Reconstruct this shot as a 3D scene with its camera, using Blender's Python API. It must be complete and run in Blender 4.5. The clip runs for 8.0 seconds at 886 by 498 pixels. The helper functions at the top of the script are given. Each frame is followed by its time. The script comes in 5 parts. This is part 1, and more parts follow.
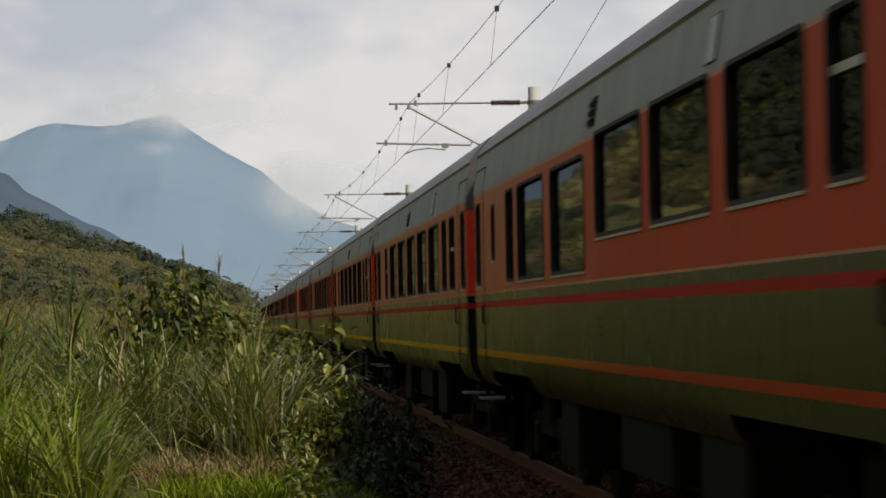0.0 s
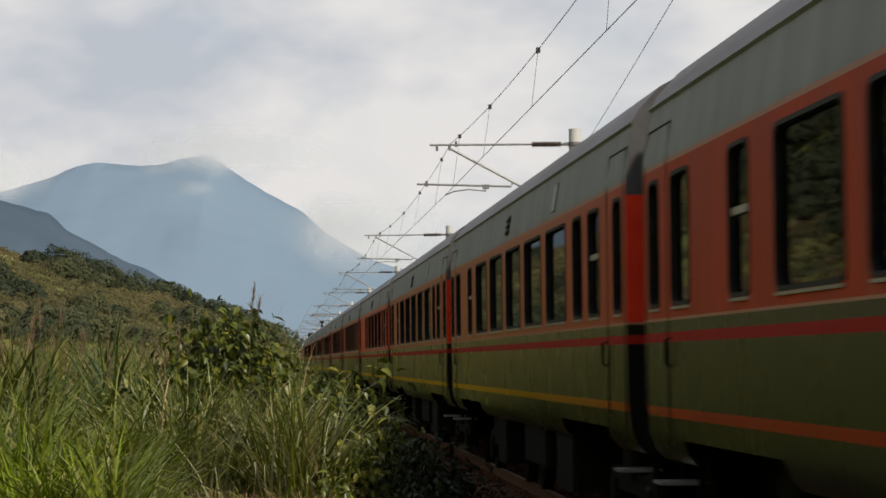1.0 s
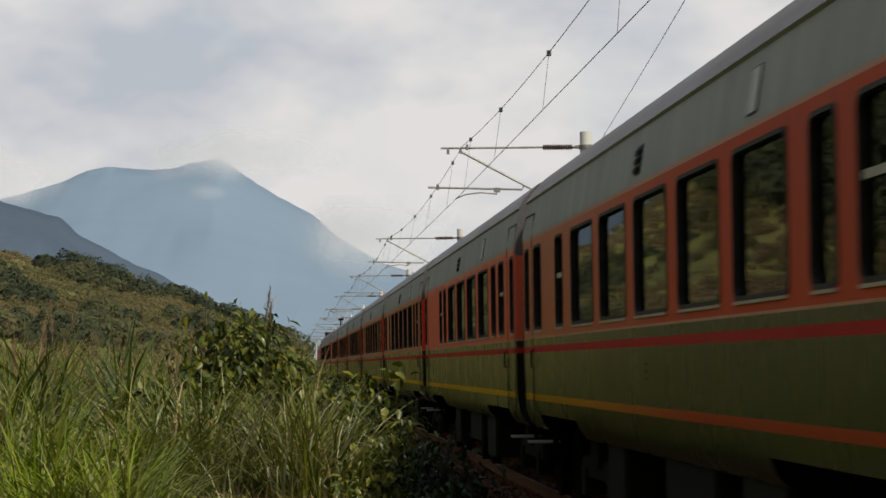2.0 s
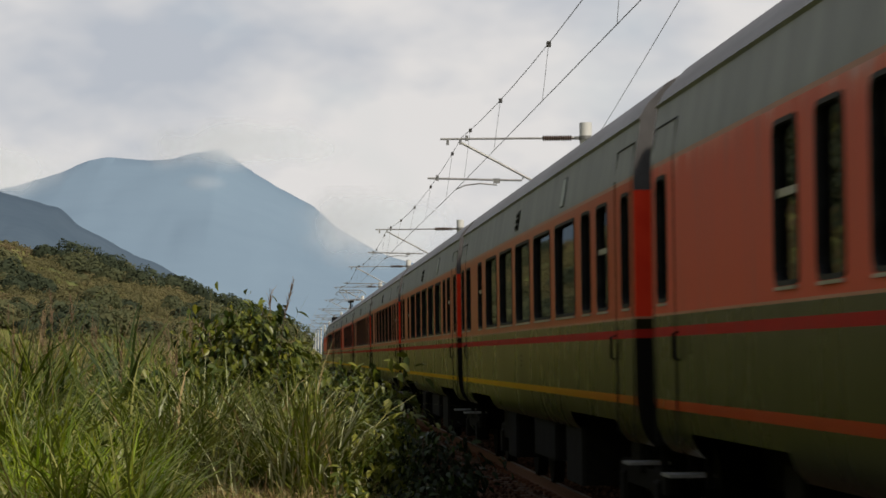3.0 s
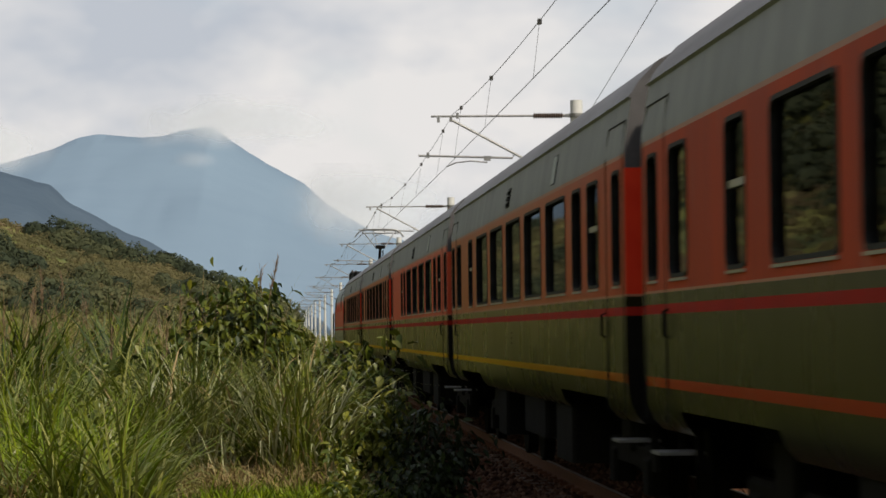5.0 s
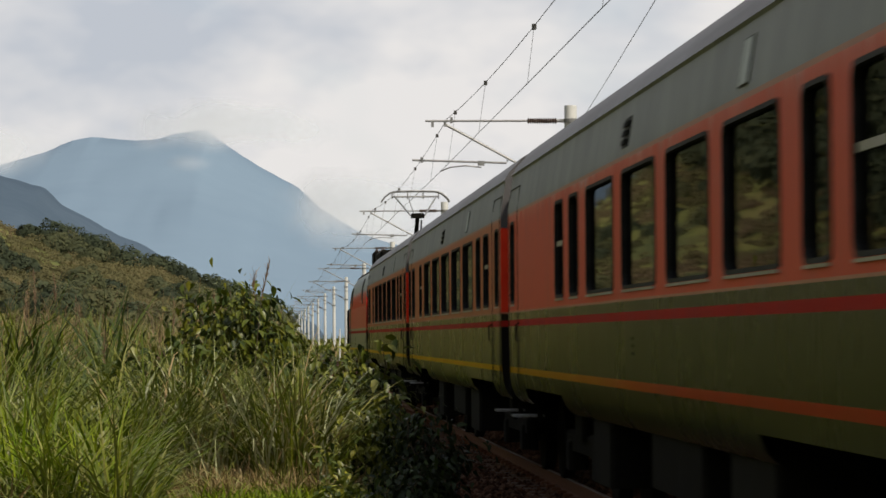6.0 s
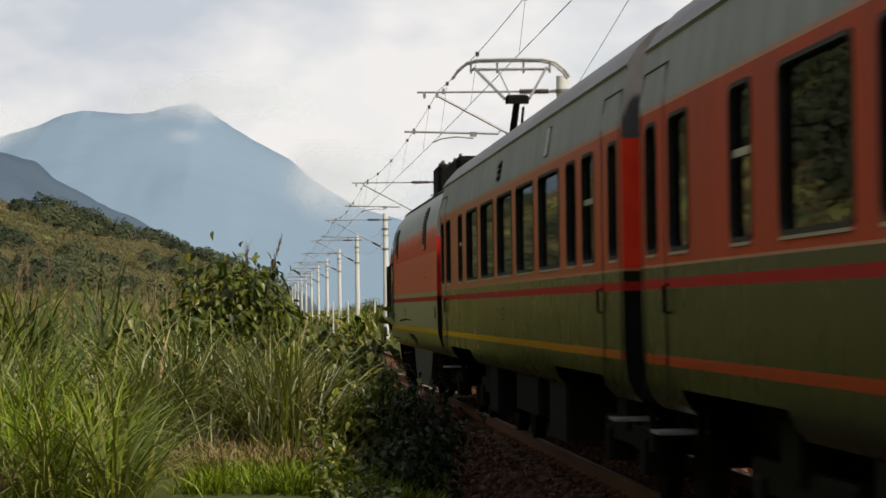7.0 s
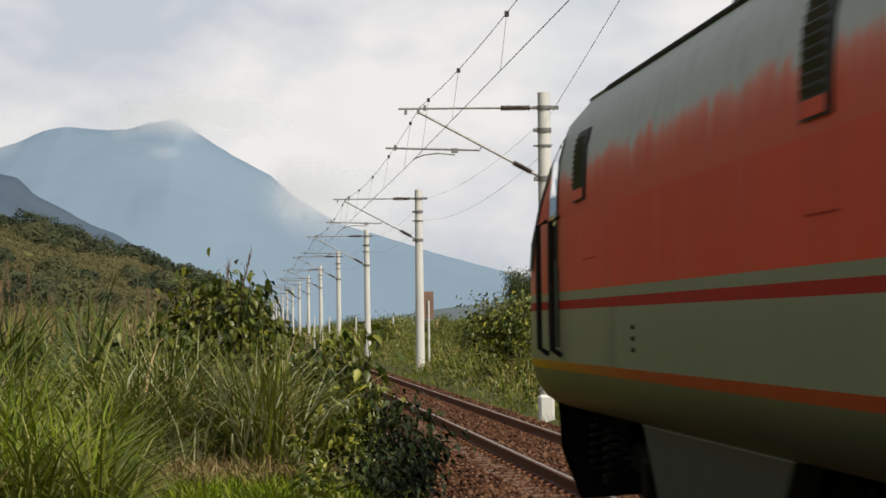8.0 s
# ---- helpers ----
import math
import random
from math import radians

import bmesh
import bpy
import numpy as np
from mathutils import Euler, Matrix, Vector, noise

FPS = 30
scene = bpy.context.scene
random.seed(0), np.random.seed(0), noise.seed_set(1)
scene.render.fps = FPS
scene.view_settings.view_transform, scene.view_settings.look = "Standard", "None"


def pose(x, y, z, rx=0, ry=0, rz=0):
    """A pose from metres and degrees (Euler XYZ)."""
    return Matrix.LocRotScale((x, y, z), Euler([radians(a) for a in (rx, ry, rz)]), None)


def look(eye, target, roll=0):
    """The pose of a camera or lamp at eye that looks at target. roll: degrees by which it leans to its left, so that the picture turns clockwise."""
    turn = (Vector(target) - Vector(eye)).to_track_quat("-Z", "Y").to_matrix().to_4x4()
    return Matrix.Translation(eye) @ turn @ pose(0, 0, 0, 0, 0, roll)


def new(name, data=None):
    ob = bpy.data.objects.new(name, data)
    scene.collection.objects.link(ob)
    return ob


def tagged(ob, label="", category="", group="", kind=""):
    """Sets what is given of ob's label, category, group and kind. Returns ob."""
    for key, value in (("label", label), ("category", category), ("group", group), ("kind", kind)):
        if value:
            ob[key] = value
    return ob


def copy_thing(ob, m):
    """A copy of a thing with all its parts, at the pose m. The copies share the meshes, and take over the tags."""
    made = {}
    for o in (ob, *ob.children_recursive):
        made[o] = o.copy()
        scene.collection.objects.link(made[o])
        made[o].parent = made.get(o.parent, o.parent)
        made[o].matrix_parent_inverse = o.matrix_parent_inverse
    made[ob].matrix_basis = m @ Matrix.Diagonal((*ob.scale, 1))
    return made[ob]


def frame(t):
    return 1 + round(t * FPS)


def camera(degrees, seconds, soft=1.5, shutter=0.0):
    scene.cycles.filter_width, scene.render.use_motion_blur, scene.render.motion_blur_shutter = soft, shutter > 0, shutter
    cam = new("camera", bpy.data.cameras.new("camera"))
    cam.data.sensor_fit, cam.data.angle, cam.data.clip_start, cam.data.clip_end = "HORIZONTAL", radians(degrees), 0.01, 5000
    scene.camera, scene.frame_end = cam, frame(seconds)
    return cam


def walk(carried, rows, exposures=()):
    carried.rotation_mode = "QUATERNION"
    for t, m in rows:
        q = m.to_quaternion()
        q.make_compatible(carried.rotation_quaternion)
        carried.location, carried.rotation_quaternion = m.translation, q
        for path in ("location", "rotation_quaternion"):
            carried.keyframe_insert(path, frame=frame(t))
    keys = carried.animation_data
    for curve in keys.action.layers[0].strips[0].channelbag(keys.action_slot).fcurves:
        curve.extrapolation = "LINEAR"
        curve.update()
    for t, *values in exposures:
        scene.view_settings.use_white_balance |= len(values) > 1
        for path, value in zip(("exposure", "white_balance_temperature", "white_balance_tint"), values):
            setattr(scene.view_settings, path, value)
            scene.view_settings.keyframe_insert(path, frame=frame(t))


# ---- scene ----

EYE = (0.0, 0.0, 1.55)      # z = 0 is the top of the rails, y runs along the track
TRACK = 3.82                # the track's middle line
cam = camera(17.72, 8.0, soft=1.6, shutter=0.2)
walk(cam, [
    (0.0, pose(*EYE, 91.403, 0.974, -4.222)),
    (0.5, pose(*EYE, 91.938, 0.620, -3.720)),
    (1.0, pose(*EYE, 92.243, 0.625, -3.425)),
    (1.5, pose(*EYE, 92.352, 0.788, -3.205)),
    (3.0, pose(*EYE, 92.126, 0.709, -3.202)),
    (3.5, pose(*EYE, 92.010, 0.646, -3.294)),
    (4.0, pose(*EYE, 91.735, 0.794, -3.422)),
    (4.5, pose(*EYE, 91.636, 0.783, -3.374)),
    (6.0, pose(*EYE, 91.761, 0.361, -3.535)),
    (6.5, pose(*EYE, 91.232, 0.794, -3.600)),
    (7.0, pose(*EYE, 91.181, 0.751, -3.669)),
    (7.5, pose(*EYE, 91.449, 0.598, -3.837)),
    (8.0, pose(*EYE, 91.507, 0.750, -4.047)),
], exposures=[(0.0, -0.07), (0.5, 0.04), (1.5, -0.02), (3.5, -0.06), (4.5, 0.05), (6.0, 0.07), (7.0, 0.20), (7.5, 0.20), (8.0, 0.16)])

# ---- light: broken overcast, a soft sun from behind on the right ----
SUN_EL, SUN_AZ = radians(48), radians(140)      # azimuth clockwise from +y
world = bpy.data.worlds.new("world")
scene.world = world
world.use_nodes = True
wn, wl = world.node_tree.nodes, world.node_tree.links
wn.clear()
sky = wn.new("ShaderNodeTexSky")
sky.sky_type, sky.sun_disc = "NISHITA", False
sky.sun_elevation, sky.sun_rotation = SUN_EL, SUN_AZ
w_co = wn.new("ShaderNodeTexCoord")
w_map = wn.new("ShaderNodeMapping")
w_map.inputs["Scale"].default_value = (1.0, 1.0, 1.7)
w_map.inputs["Location"].default_value = (0.37, 0.12, 0.05)
wl.new(w_co.outputs["Generated"], w_map.inputs["Vector"])


def sky_noise(scale, detail, lo, hi, stops):
    tex = wn.new("ShaderNodeTexNoise")
    tex.inputs["Scale"].default_value, tex.inputs["Detail"].default_value = scale, detail
    tex.inputs["Roughness"].default_value = 0.55
    wl.new(w_map.outputs["Vector"], tex.inputs["Vector"])
    ramp = wn.new("ShaderNodeValToRGB")
    ramp.color_ramp.elements[0].position, ramp.color_ramp.elements[1].position = lo, hi
    ramp.color_ramp.elements[0].color, ramp.color_ramp.elements[1].color = stops
    wl.new(tex.outputs["Fac"], ramp.inputs["Fac"])
    return ramp


cloud = sky_noise(11.0, 4.0, 0.36, 0.60, ((0.50, 0.53, 0.585, 1), (0.78, 0.755, 0.74, 1)))
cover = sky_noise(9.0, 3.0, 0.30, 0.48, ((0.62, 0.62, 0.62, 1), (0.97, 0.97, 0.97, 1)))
dim = wn.new("ShaderNodeMix")
dim.data_type, dim.blend_type = "RGBA", "MULTIPLY"
dim.inputs[0].default_value = 1.0
dim.inputs[7].default_value = (0.10, 0.10, 0.10, 1)
wl.new(sky.outputs["Color"], dim.inputs[6])
mix = wn.new("ShaderNodeMix")
mix.data_type = "RGBA"
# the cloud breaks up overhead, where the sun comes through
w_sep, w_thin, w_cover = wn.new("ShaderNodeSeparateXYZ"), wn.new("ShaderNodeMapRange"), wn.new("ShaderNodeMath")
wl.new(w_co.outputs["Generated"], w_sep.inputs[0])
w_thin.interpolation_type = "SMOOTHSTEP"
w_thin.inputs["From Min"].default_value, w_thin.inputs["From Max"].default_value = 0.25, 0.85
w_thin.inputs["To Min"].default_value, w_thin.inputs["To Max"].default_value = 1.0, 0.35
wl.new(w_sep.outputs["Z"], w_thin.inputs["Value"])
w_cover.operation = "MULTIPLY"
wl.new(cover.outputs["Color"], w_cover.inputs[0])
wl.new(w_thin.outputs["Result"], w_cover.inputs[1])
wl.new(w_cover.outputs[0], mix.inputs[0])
wl.new(dim.outputs[2], mix.inputs[6])
wl.new(cloud.outputs["Color"], mix.inputs[7])
bg = wn.new("ShaderNodeBackground")
bg.inputs["Strength"].default_value = 1.0
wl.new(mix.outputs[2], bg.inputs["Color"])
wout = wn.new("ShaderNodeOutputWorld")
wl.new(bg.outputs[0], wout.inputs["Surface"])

sun_data = bpy.data.lights.new("sun", "SUN")
sun_data.energy, sun_data.angle, sun_data.color = 4.5, radians(6), (1.0, 0.90, 0.71)
sun = new("sun", sun_data)
sun_way = Vector((math.sin(SUN_AZ) * math.cos(SUN_EL), math.cos(SUN_AZ) * math.cos(SUN_EL), math.sin(SUN_EL)))
sun.matrix_world = look(sun_way * 60, (0, 0, 0))


# ---- materials ----
def material(name, stops, scale=4.0, rough=0.6, rough_var=0.1, metal=0.0, bump=0.0, fine=0.0, detail=6.0,
             stretch=(1, 1, 1), spec=0.5, coat=0.0, island=0.0, sss=0.0, second=None, coords="Object", sheen=None):
    """A principled material whose colour wanders between the stops by noise; fine adds a second, finer noise.
    second: (colour, scale, low, high), stains laid over the first; sheen: (colour, amount, roughness), a gloss that grows at grazing angles."""
    m = bpy.data.materials.new(name)
    m.use_nodes = True
    n, l = m.node_tree.nodes, m.node_tree.links
    b = n["Principled BSDF"]
    co = n.new("ShaderNodeTexCoord")
    mp = n.new("ShaderNodeMapping")
    mp.inputs["Scale"].default_value = stretch
    if coords == "World":
        geo_in = n.new("ShaderNodeNewGeometry")
        l.new(geo_in.outputs["Position"], mp.inputs["Vector"])
    else:
        l.new(co.outputs["Object"], mp.inputs["Vector"])
    t = n.new("ShaderNodeTexNoise")
    t.inputs["Scale"].default_value, t.inputs["Detail"].default_value = scale, detail
    l.new(mp.outputs["Vector"], t.inputs["Vector"])
    fac = t.outputs["Fac"]
    if fine:
        t2 = n.new("ShaderNodeTexNoise")
        t2.inputs["Scale"].default_value, t2.inputs["Detail"].default_value = scale * 9, 3
        l.new(mp.outputs["Vector"], t2.inputs["Vector"])
        mx = n.new("ShaderNodeMix")
        mx.inputs[0].default_value = fine
        l.new(fac, mx.inputs[2])
        l.new(t2.outputs["Fac"], mx.inputs[3])
        fac = mx.outputs[0]
    if island:
        geo = n.new("ShaderNodeNewGeometry")
        mi = n.new("ShaderNodeMix")
        mi.inputs[0].default_value = island
        l.new(fac, mi.inputs[2])
        l.new(geo.outputs["Random Per Island"], mi.inputs[3])
        fac = mi.outputs[0]
    r = n.new("ShaderNodeValToRGB")
    e = r.color_ramp.elements
    lo, hi = (0.12, 0.9) if island > 0.5 else (0.3, 0.7)
    e[0].position, e[1].position = lo, hi
    for i, c in enumerate(stops):
        if 0 < i < len(stops) - 1:
            e.new(lo + (hi - lo) * i / (len(stops) - 1))
    for i, c in enumerate(stops):
        e[i].color = (*c, 1)
    l.new(fac, r.inputs["Fac"])
    colour = r.outputs["Color"]
    if second:
        c2, s2, lo2, hi2 = second
        t3 = n.new("ShaderNodeTexNoise")
        t3.inputs["Scale"].default_value, t3.inputs["Detail"].default_value = s2, 5
        l.new(mp.outputs["Vector"], t3.inputs["Vector"])
        r3 = n.new("ShaderNodeMapRange")
        r3.inputs["From Min"].default_value, r3.inputs["From Max"].default_value = lo2, hi2
        l.new(t3.outputs["Fac"], r3.inputs["Value"])
        m3 = n.new("ShaderNodeMix")
        m3.data_type = "RGBA"
        m3.inputs[7].default_value = (*c2, 1)
        l.new(r3.outputs["Result"], m3.inputs[0])
        l.new(colour, m3.inputs[6])
        colour = m3.outputs[2]
    l.new(colour, b.inputs["Base Color"])
    rr = n.new("ShaderNodeMapRange")
    rr.inputs["To Min"].default_value, rr.inputs["To Max"].default_value = max(0.02, rough - rough_var), min(1, rough + rough_var)
    l.new(t.outputs["Fac"], rr.inputs["Value"])
    l.new(rr.outputs["Result"], b.inputs["Roughness"])
    b.inputs["Metallic"].default_value, b.inputs["Specular IOR Level"].default_value = metal, spec
    b.inputs["Coat Weight"].default_value, b.inputs["Coat Roughness"].default_value = coat, 0.12
    if sss:
        b.inputs["Subsurface Weight"].default_value = 0.0
        tr = n.new("ShaderNodeBsdfTranslucent")
        l.new(colour, tr.inputs["Color"])
        ms = n.new("ShaderNodeMixShader")
        ms.inputs[0].default_value = sss
        l.new(b.outputs[0], ms.inputs[1])
        l.new(tr.outputs[0], ms.inputs[2])
        l.new(ms.outputs[0], n["Material Output"].inputs["Surface"])
    if sheen:
        tint, amount, blur = sheen
        gloss = n.new("ShaderNodeBsdfGlossy")
        gloss.inputs["Color"].default_value, gloss.inputs["Roughness"].default_value = (*tint, 1), blur
        weight = n.new("ShaderNodeLayerWeight")
        weight.inputs["Blend"].default_value = 0.5
        grow = n.new("ShaderNodeMapRange")
        grow.interpolation_type = "SMOOTHSTEP"
        grow.inputs["From Min"].default_value, grow.inputs["From Max"].default_value = 0.852, 0.925
        grow.inputs["To Max"].default_value = amount
        l.new(weight.outputs["Facing"], grow.inputs["Value"])
        ms = n.new("ShaderNodeMixShader")
        l.new(grow.outputs["Result"], ms.inputs[0])
        l.new(b.outputs[0], ms.inputs[1])
        l.new(gloss.outputs[0], ms.inputs[2])
        l.new(ms.outputs[0], n["Material Output"].inputs["Surface"])
    if bump:
        bp = n.new("ShaderNodeBump")
        bp.inputs["Strength"].default_value, bp.inputs["Distance"].default_value = bump, 0.02
        l.new(fac, bp.inputs["Height"])
        l.new(bp.outputs["Normal"], b.inputs["Normal"])
    return m


coach_grey = material("coach_grey_paint", ((0.2339, 0.2438, 0.2438), (0.3472, 0.3571, 0.3543)), 2.2, 0.6, 0.1, stretch=(1, 1, 0.25), fine=0.3, spec=0.08)
coach_red = material("coach_red_paint", ((0.3276, 0.04272, 0.01427), (0.4368, 0.05898, 0.01757), (0.5217, 0.07322, 0.02415)), 2.0, 0.55, 0.1, stretch=(1, 1, 0.10), fine=0.3, spec=0.05,
                     sheen=((0.74, 0.67, 0.54), 0.30, 0.3), second=((0.46, 0.16, 0.10), 3.4, 0.63, 0.85))
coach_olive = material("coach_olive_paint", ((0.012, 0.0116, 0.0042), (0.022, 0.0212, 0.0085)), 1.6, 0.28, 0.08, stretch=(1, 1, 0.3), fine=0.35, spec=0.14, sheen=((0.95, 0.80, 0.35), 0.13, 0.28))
stripe_red = material("stripe_red_paint", ((0.30, 0.017, 0.013), (0.38, 0.024, 0.016)), 3.0, 0.6, 0.1, spec=0.03)
# coach red for the end walls, brightened to paint in the sunlight there
sunlit_end_red = material("sunlit_red_end_wall_paint", ((0.74, 0.035, 0.014), (0.86, 0.055, 0.02)), 4.0, 0.6, spec=0.1)
stripe_orange = material("stripe_orange_paint", ((0.28, 0.010, 0.006), (0.33, 0.013, 0.006), (0.38, 0.026, 0.007)), 0.9, 0.3, 0.1, fine=0.3, spec=0.1, sheen=((1.0, 0.72, 0.10), 0.75, 0.3))
line_pale = material("pale_line_paint", ((0.34, 0.13, 0.07), (0.44, 0.19, 0.11)), 6.0, 0.5)
roof_dark = material("roof_grey_paint", ((0.05363, 0.05168, 0.05557), (0.1024, 0.0975, 0.1024)), 1.4, 0.5, 0.12, fine=0.4, bump=0.2, spec=0.25, stretch=(1, 0.25, 1))
roof_pale = material("dusty_loco_roof_paint", ((0.16, 0.16, 0.165), (0.26, 0.26, 0.265)), 2.0, 0.6, fine=0.5, bump=0.2, spec=0.1)
loco_grey = material("loco_grey_paint", ((0.3645, 0.3982, 0.3847), (0.4995, 0.5333, 0.513)), 2.2, 0.55, 0.1, stretch=(1, 1, 0.15), fine=0.3, spec=0.1)
loco_red = material("loco_red_paint", ((0.532, 0.04536, 0.0168), (0.728, 0.07308, 0.028)), 1.6, 0.55, 0.1, stretch=(1, 1, 0.12), fine=0.25,
                    sheen=((0.7, 0.66, 0.6), 0.25, 0.3), second=((0.50, 0.14, 0.09), 3.2, 0.60, 0.80), spec=0.08)
loco_lower = material("loco_lower_paint", ((0.1522, 0.1638, 0.1189), (0.2175, 0.2291, 0.1711)), 1.6, 0.4, 0.1, stretch=(1, 1, 0.3), fine=0.3, spec=0.2, sheen=((0.95, 0.85, 0.4), 0.15, 0.3),
                      second=((0.10, 0.105, 0.075), 1.3, 0.58, 0.8))
# below the stripe: grime, with the shade of the tucked-in side painted in
loco_skirt = material("grimy_shaded_lower_loco_paint", ((0.045, 0.046, 0.030), (0.085, 0.086, 0.058)), 1.8, 0.35, 0.1, fine=0.4, spec=0.3, sheen=((0.95, 0.85, 0.4), 0.22, 0.3))
case_grey = material("dusty_grey_steel_case", ((0.035, 0.035, 0.032), (0.06, 0.058, 0.052)), 2.0, 0.6, fine=0.4, spec=0.15)
rubber = material("black_rubber", ((0.008, 0.008, 0.008), (0.02, 0.02, 0.02)), 8.0, 0.6, spec=0.12)
# these two grimy steels are darkened to put in the shade underneath the train
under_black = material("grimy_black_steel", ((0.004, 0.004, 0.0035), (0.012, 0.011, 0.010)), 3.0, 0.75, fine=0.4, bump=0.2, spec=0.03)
box_grey = material("grimy_darkened_steel", ((0.005, 0.005, 0.0045), (0.012, 0.011, 0.010)), 3.0, 0.7, fine=0.4, spec=0.03)
steel = material("worn_steel", ((0.30, 0.29, 0.28), (0.45, 0.44, 0.42)), 6.0, 0.4, metal=0.8)
rail_top = material("polished_rail_steel", ((0.16, 0.13, 0.11), (0.26, 0.22, 0.19)), 3.0, 0.5, metal=0.6)
rust = material("rusty_steel", ((0.09, 0.04, 0.022), (0.17, 0.075, 0.04)), 9.0, 0.8, fine=0.4, bump=0.3, spec=0.1)
galv = material("galvanised_steel", ((0.14, 0.14, 0.14), (0.24, 0.24, 0.24)), 9.0, 0.5, metal=0.5)
copper = material("weathered_wire", ((0.05, 0.05, 0.05), (0.09, 0.085, 0.08)), 9.0, 0.5, metal=0.4)
porcelain = material("brown_porcelain", ((0.05, 0.035, 0.03), (0.09, 0.065, 0.055)), 9.0, 0.3)
concrete = material("pale_spun_concrete", ((0.46, 0.46, 0.45), (0.58, 0.58, 0.57)), 2.0, 0.75, fine=0.3, bump=0.1, stretch=(1, 1, 0.3),
                    second=((0.36, 0.36, 0.35), 1.5, 0.62, 0.85))
sleeper_mat = material("stained_concrete_sleeper", ((0.08, 0.05, 0.036), (0.14, 0.095, 0.07)), 6.0, 0.9, fine=0.4, bump=0.3, spec=0.1)
ballast_mat = material("rust_stained_ballast", ((0.015, 0.006, 0.003), (0.045, 0.019, 0.010), (0.090, 0.042, 0.023), (0.18, 0.11, 0.073)), 7.0, 0.9, fine=0.5, bump=0.6, island=0.6, spec=0.1)
bed_mat = material("dusty_ballast_bed", ((0.028, 0.012, 0.007), (0.068, 0.032, 0.019)), 3.0, 0.95, fine=0.6, bump=0.8, spec=0.05)
soil = material("grassy_soil", ((0.035, 0.032, 0.016), (0.055, 0.062, 0.02), (0.08, 0.075, 0.035)), 0.6, 0.95, fine=0.5, bump=0.6, spec=0.05)
sign_brown = material("rusty_brown_sign_board", ((0.14, 0.085, 0.065), (0.2, 0.12, 0.09)), 3.0, 0.8)


def streaked_boundary(name, low, dusty, high, z_mid, spread):
    """Paint that changes from low over dusty to high at a height in the thing's own space, with ragged rain streaks."""
    m = bpy.data.materials.new(name)
    m.use_nodes = True
    n, l = m.node_tree.nodes, m.node_tree.links
    b = n["Principled BSDF"]
    co, sep = n.new("ShaderNodeTexCoord"), n.new("ShaderNodeSeparateXYZ")
    l.new(co.outputs["Object"], sep.inputs[0])
    mp = n.new("ShaderNodeMapping")
    mp.inputs["Scale"].default_value = (1, 1, 0.10)
    l.new(co.outputs["Object"], mp.inputs["Vector"])
    heights = sep.outputs["Z"]
    for scale, amount in ((1.1, 0.22), (6.0, 0.28), (17.0, 0.24)):
        t = n.new("ShaderNodeTexNoise")
        t.inputs["Scale"].default_value, t.inputs["Detail"].default_value = scale, 3
        l.new(mp.outputs["Vector"], t.inputs["Vector"])
        mul = n.new("ShaderNodeMath")
        mul.operation = "MULTIPLY_ADD"
        mul.inputs[1].default_value = amount
        l.new(t.outputs["Fac"], mul.inputs[0])
        l.new(heights, mul.inputs[2])
        heights = mul.outputs[0]
    r = n.new("ShaderNodeMapRange")
    r.interpolation_type = "SMOOTHSTEP"
    r.inputs["From Min"].default_value, r.inputs["From Max"].default_value = z_mid + 0.33 - spread, z_mid + 0.33 + spread
    l.new(heights, r.inputs["Value"])
    tones = n.new("ShaderNodeValToRGB")
    e = tones.color_ramp.elements
    e[0].position, e[1].position = 0.0, 1.0
    for place, c in ((0.46, dusty), (0.66, high)):
        e.new(place).color = (*c, 1)
    e[0].color, e[3].color = (*low, 1), (*[v * 0.92 for v in high], 1)
    l.new(r.outputs["Result"], tones.inputs["Fac"])
    stain = n.new("ShaderNodeTexNoise")
    stain.inputs["Scale"].default_value, stain.inputs["Detail"].default_value = 9.0, 4
    l.new(mp.outputs["Vector"], stain.inputs["Vector"])
    drips = n.new("ShaderNodeMapRange")
    drips.inputs["From Min"].default_value, drips.inputs["From Max"].default_value = 0.52, 0.72
    drips.inputs["To Max"].default_value = 0.30
    l.new(stain.outputs["Fac"], drips.inputs["Value"])
    mx = n.new("ShaderNodeMix")
    mx.data_type = "RGBA"
    mx.inputs[7].default_value = (0.16, 0.13, 0.12, 1)
    l.new(drips.outputs["Result"], mx.inputs[0])
    l.new(tones.outputs["Color"], mx.inputs[6])
    l.new(mx.outputs[2], b.inputs["Base Color"])
    b.inputs["Roughness"].default_value, b.inputs["Specular IOR Level"].default_value = 0.5, 0.1
    return m


blank_fade = streaked_boundary("faded_coach_red_with_grey_streaks", (0.60, 0.09, 0.04), (0.64, 0.17, 0.11), (0.60, 0.30, 0.25), 2.80, 0.15)
loco_fade = streaked_boundary("streaked_grey_and_red_paint", (0.60, 0.066, 0.020), (0.66, 0.20, 0.14), (0.43, 0.465, 0.46), 2.70, 0.20)

glass = bpy.data.materials.new("tinted_window_glass")
glass.use_nodes = True
g = glass.node_tree.nodes["Principled BSDF"]
g.inputs["Base Color"].default_value = (0.05, 0.055, 0.045, 1)
g.inputs["Transmission Weight"].default_value, g.inputs["Roughness"].default_value, g.inputs["IOR"].default_value = 1.0, 0.02, 1.15

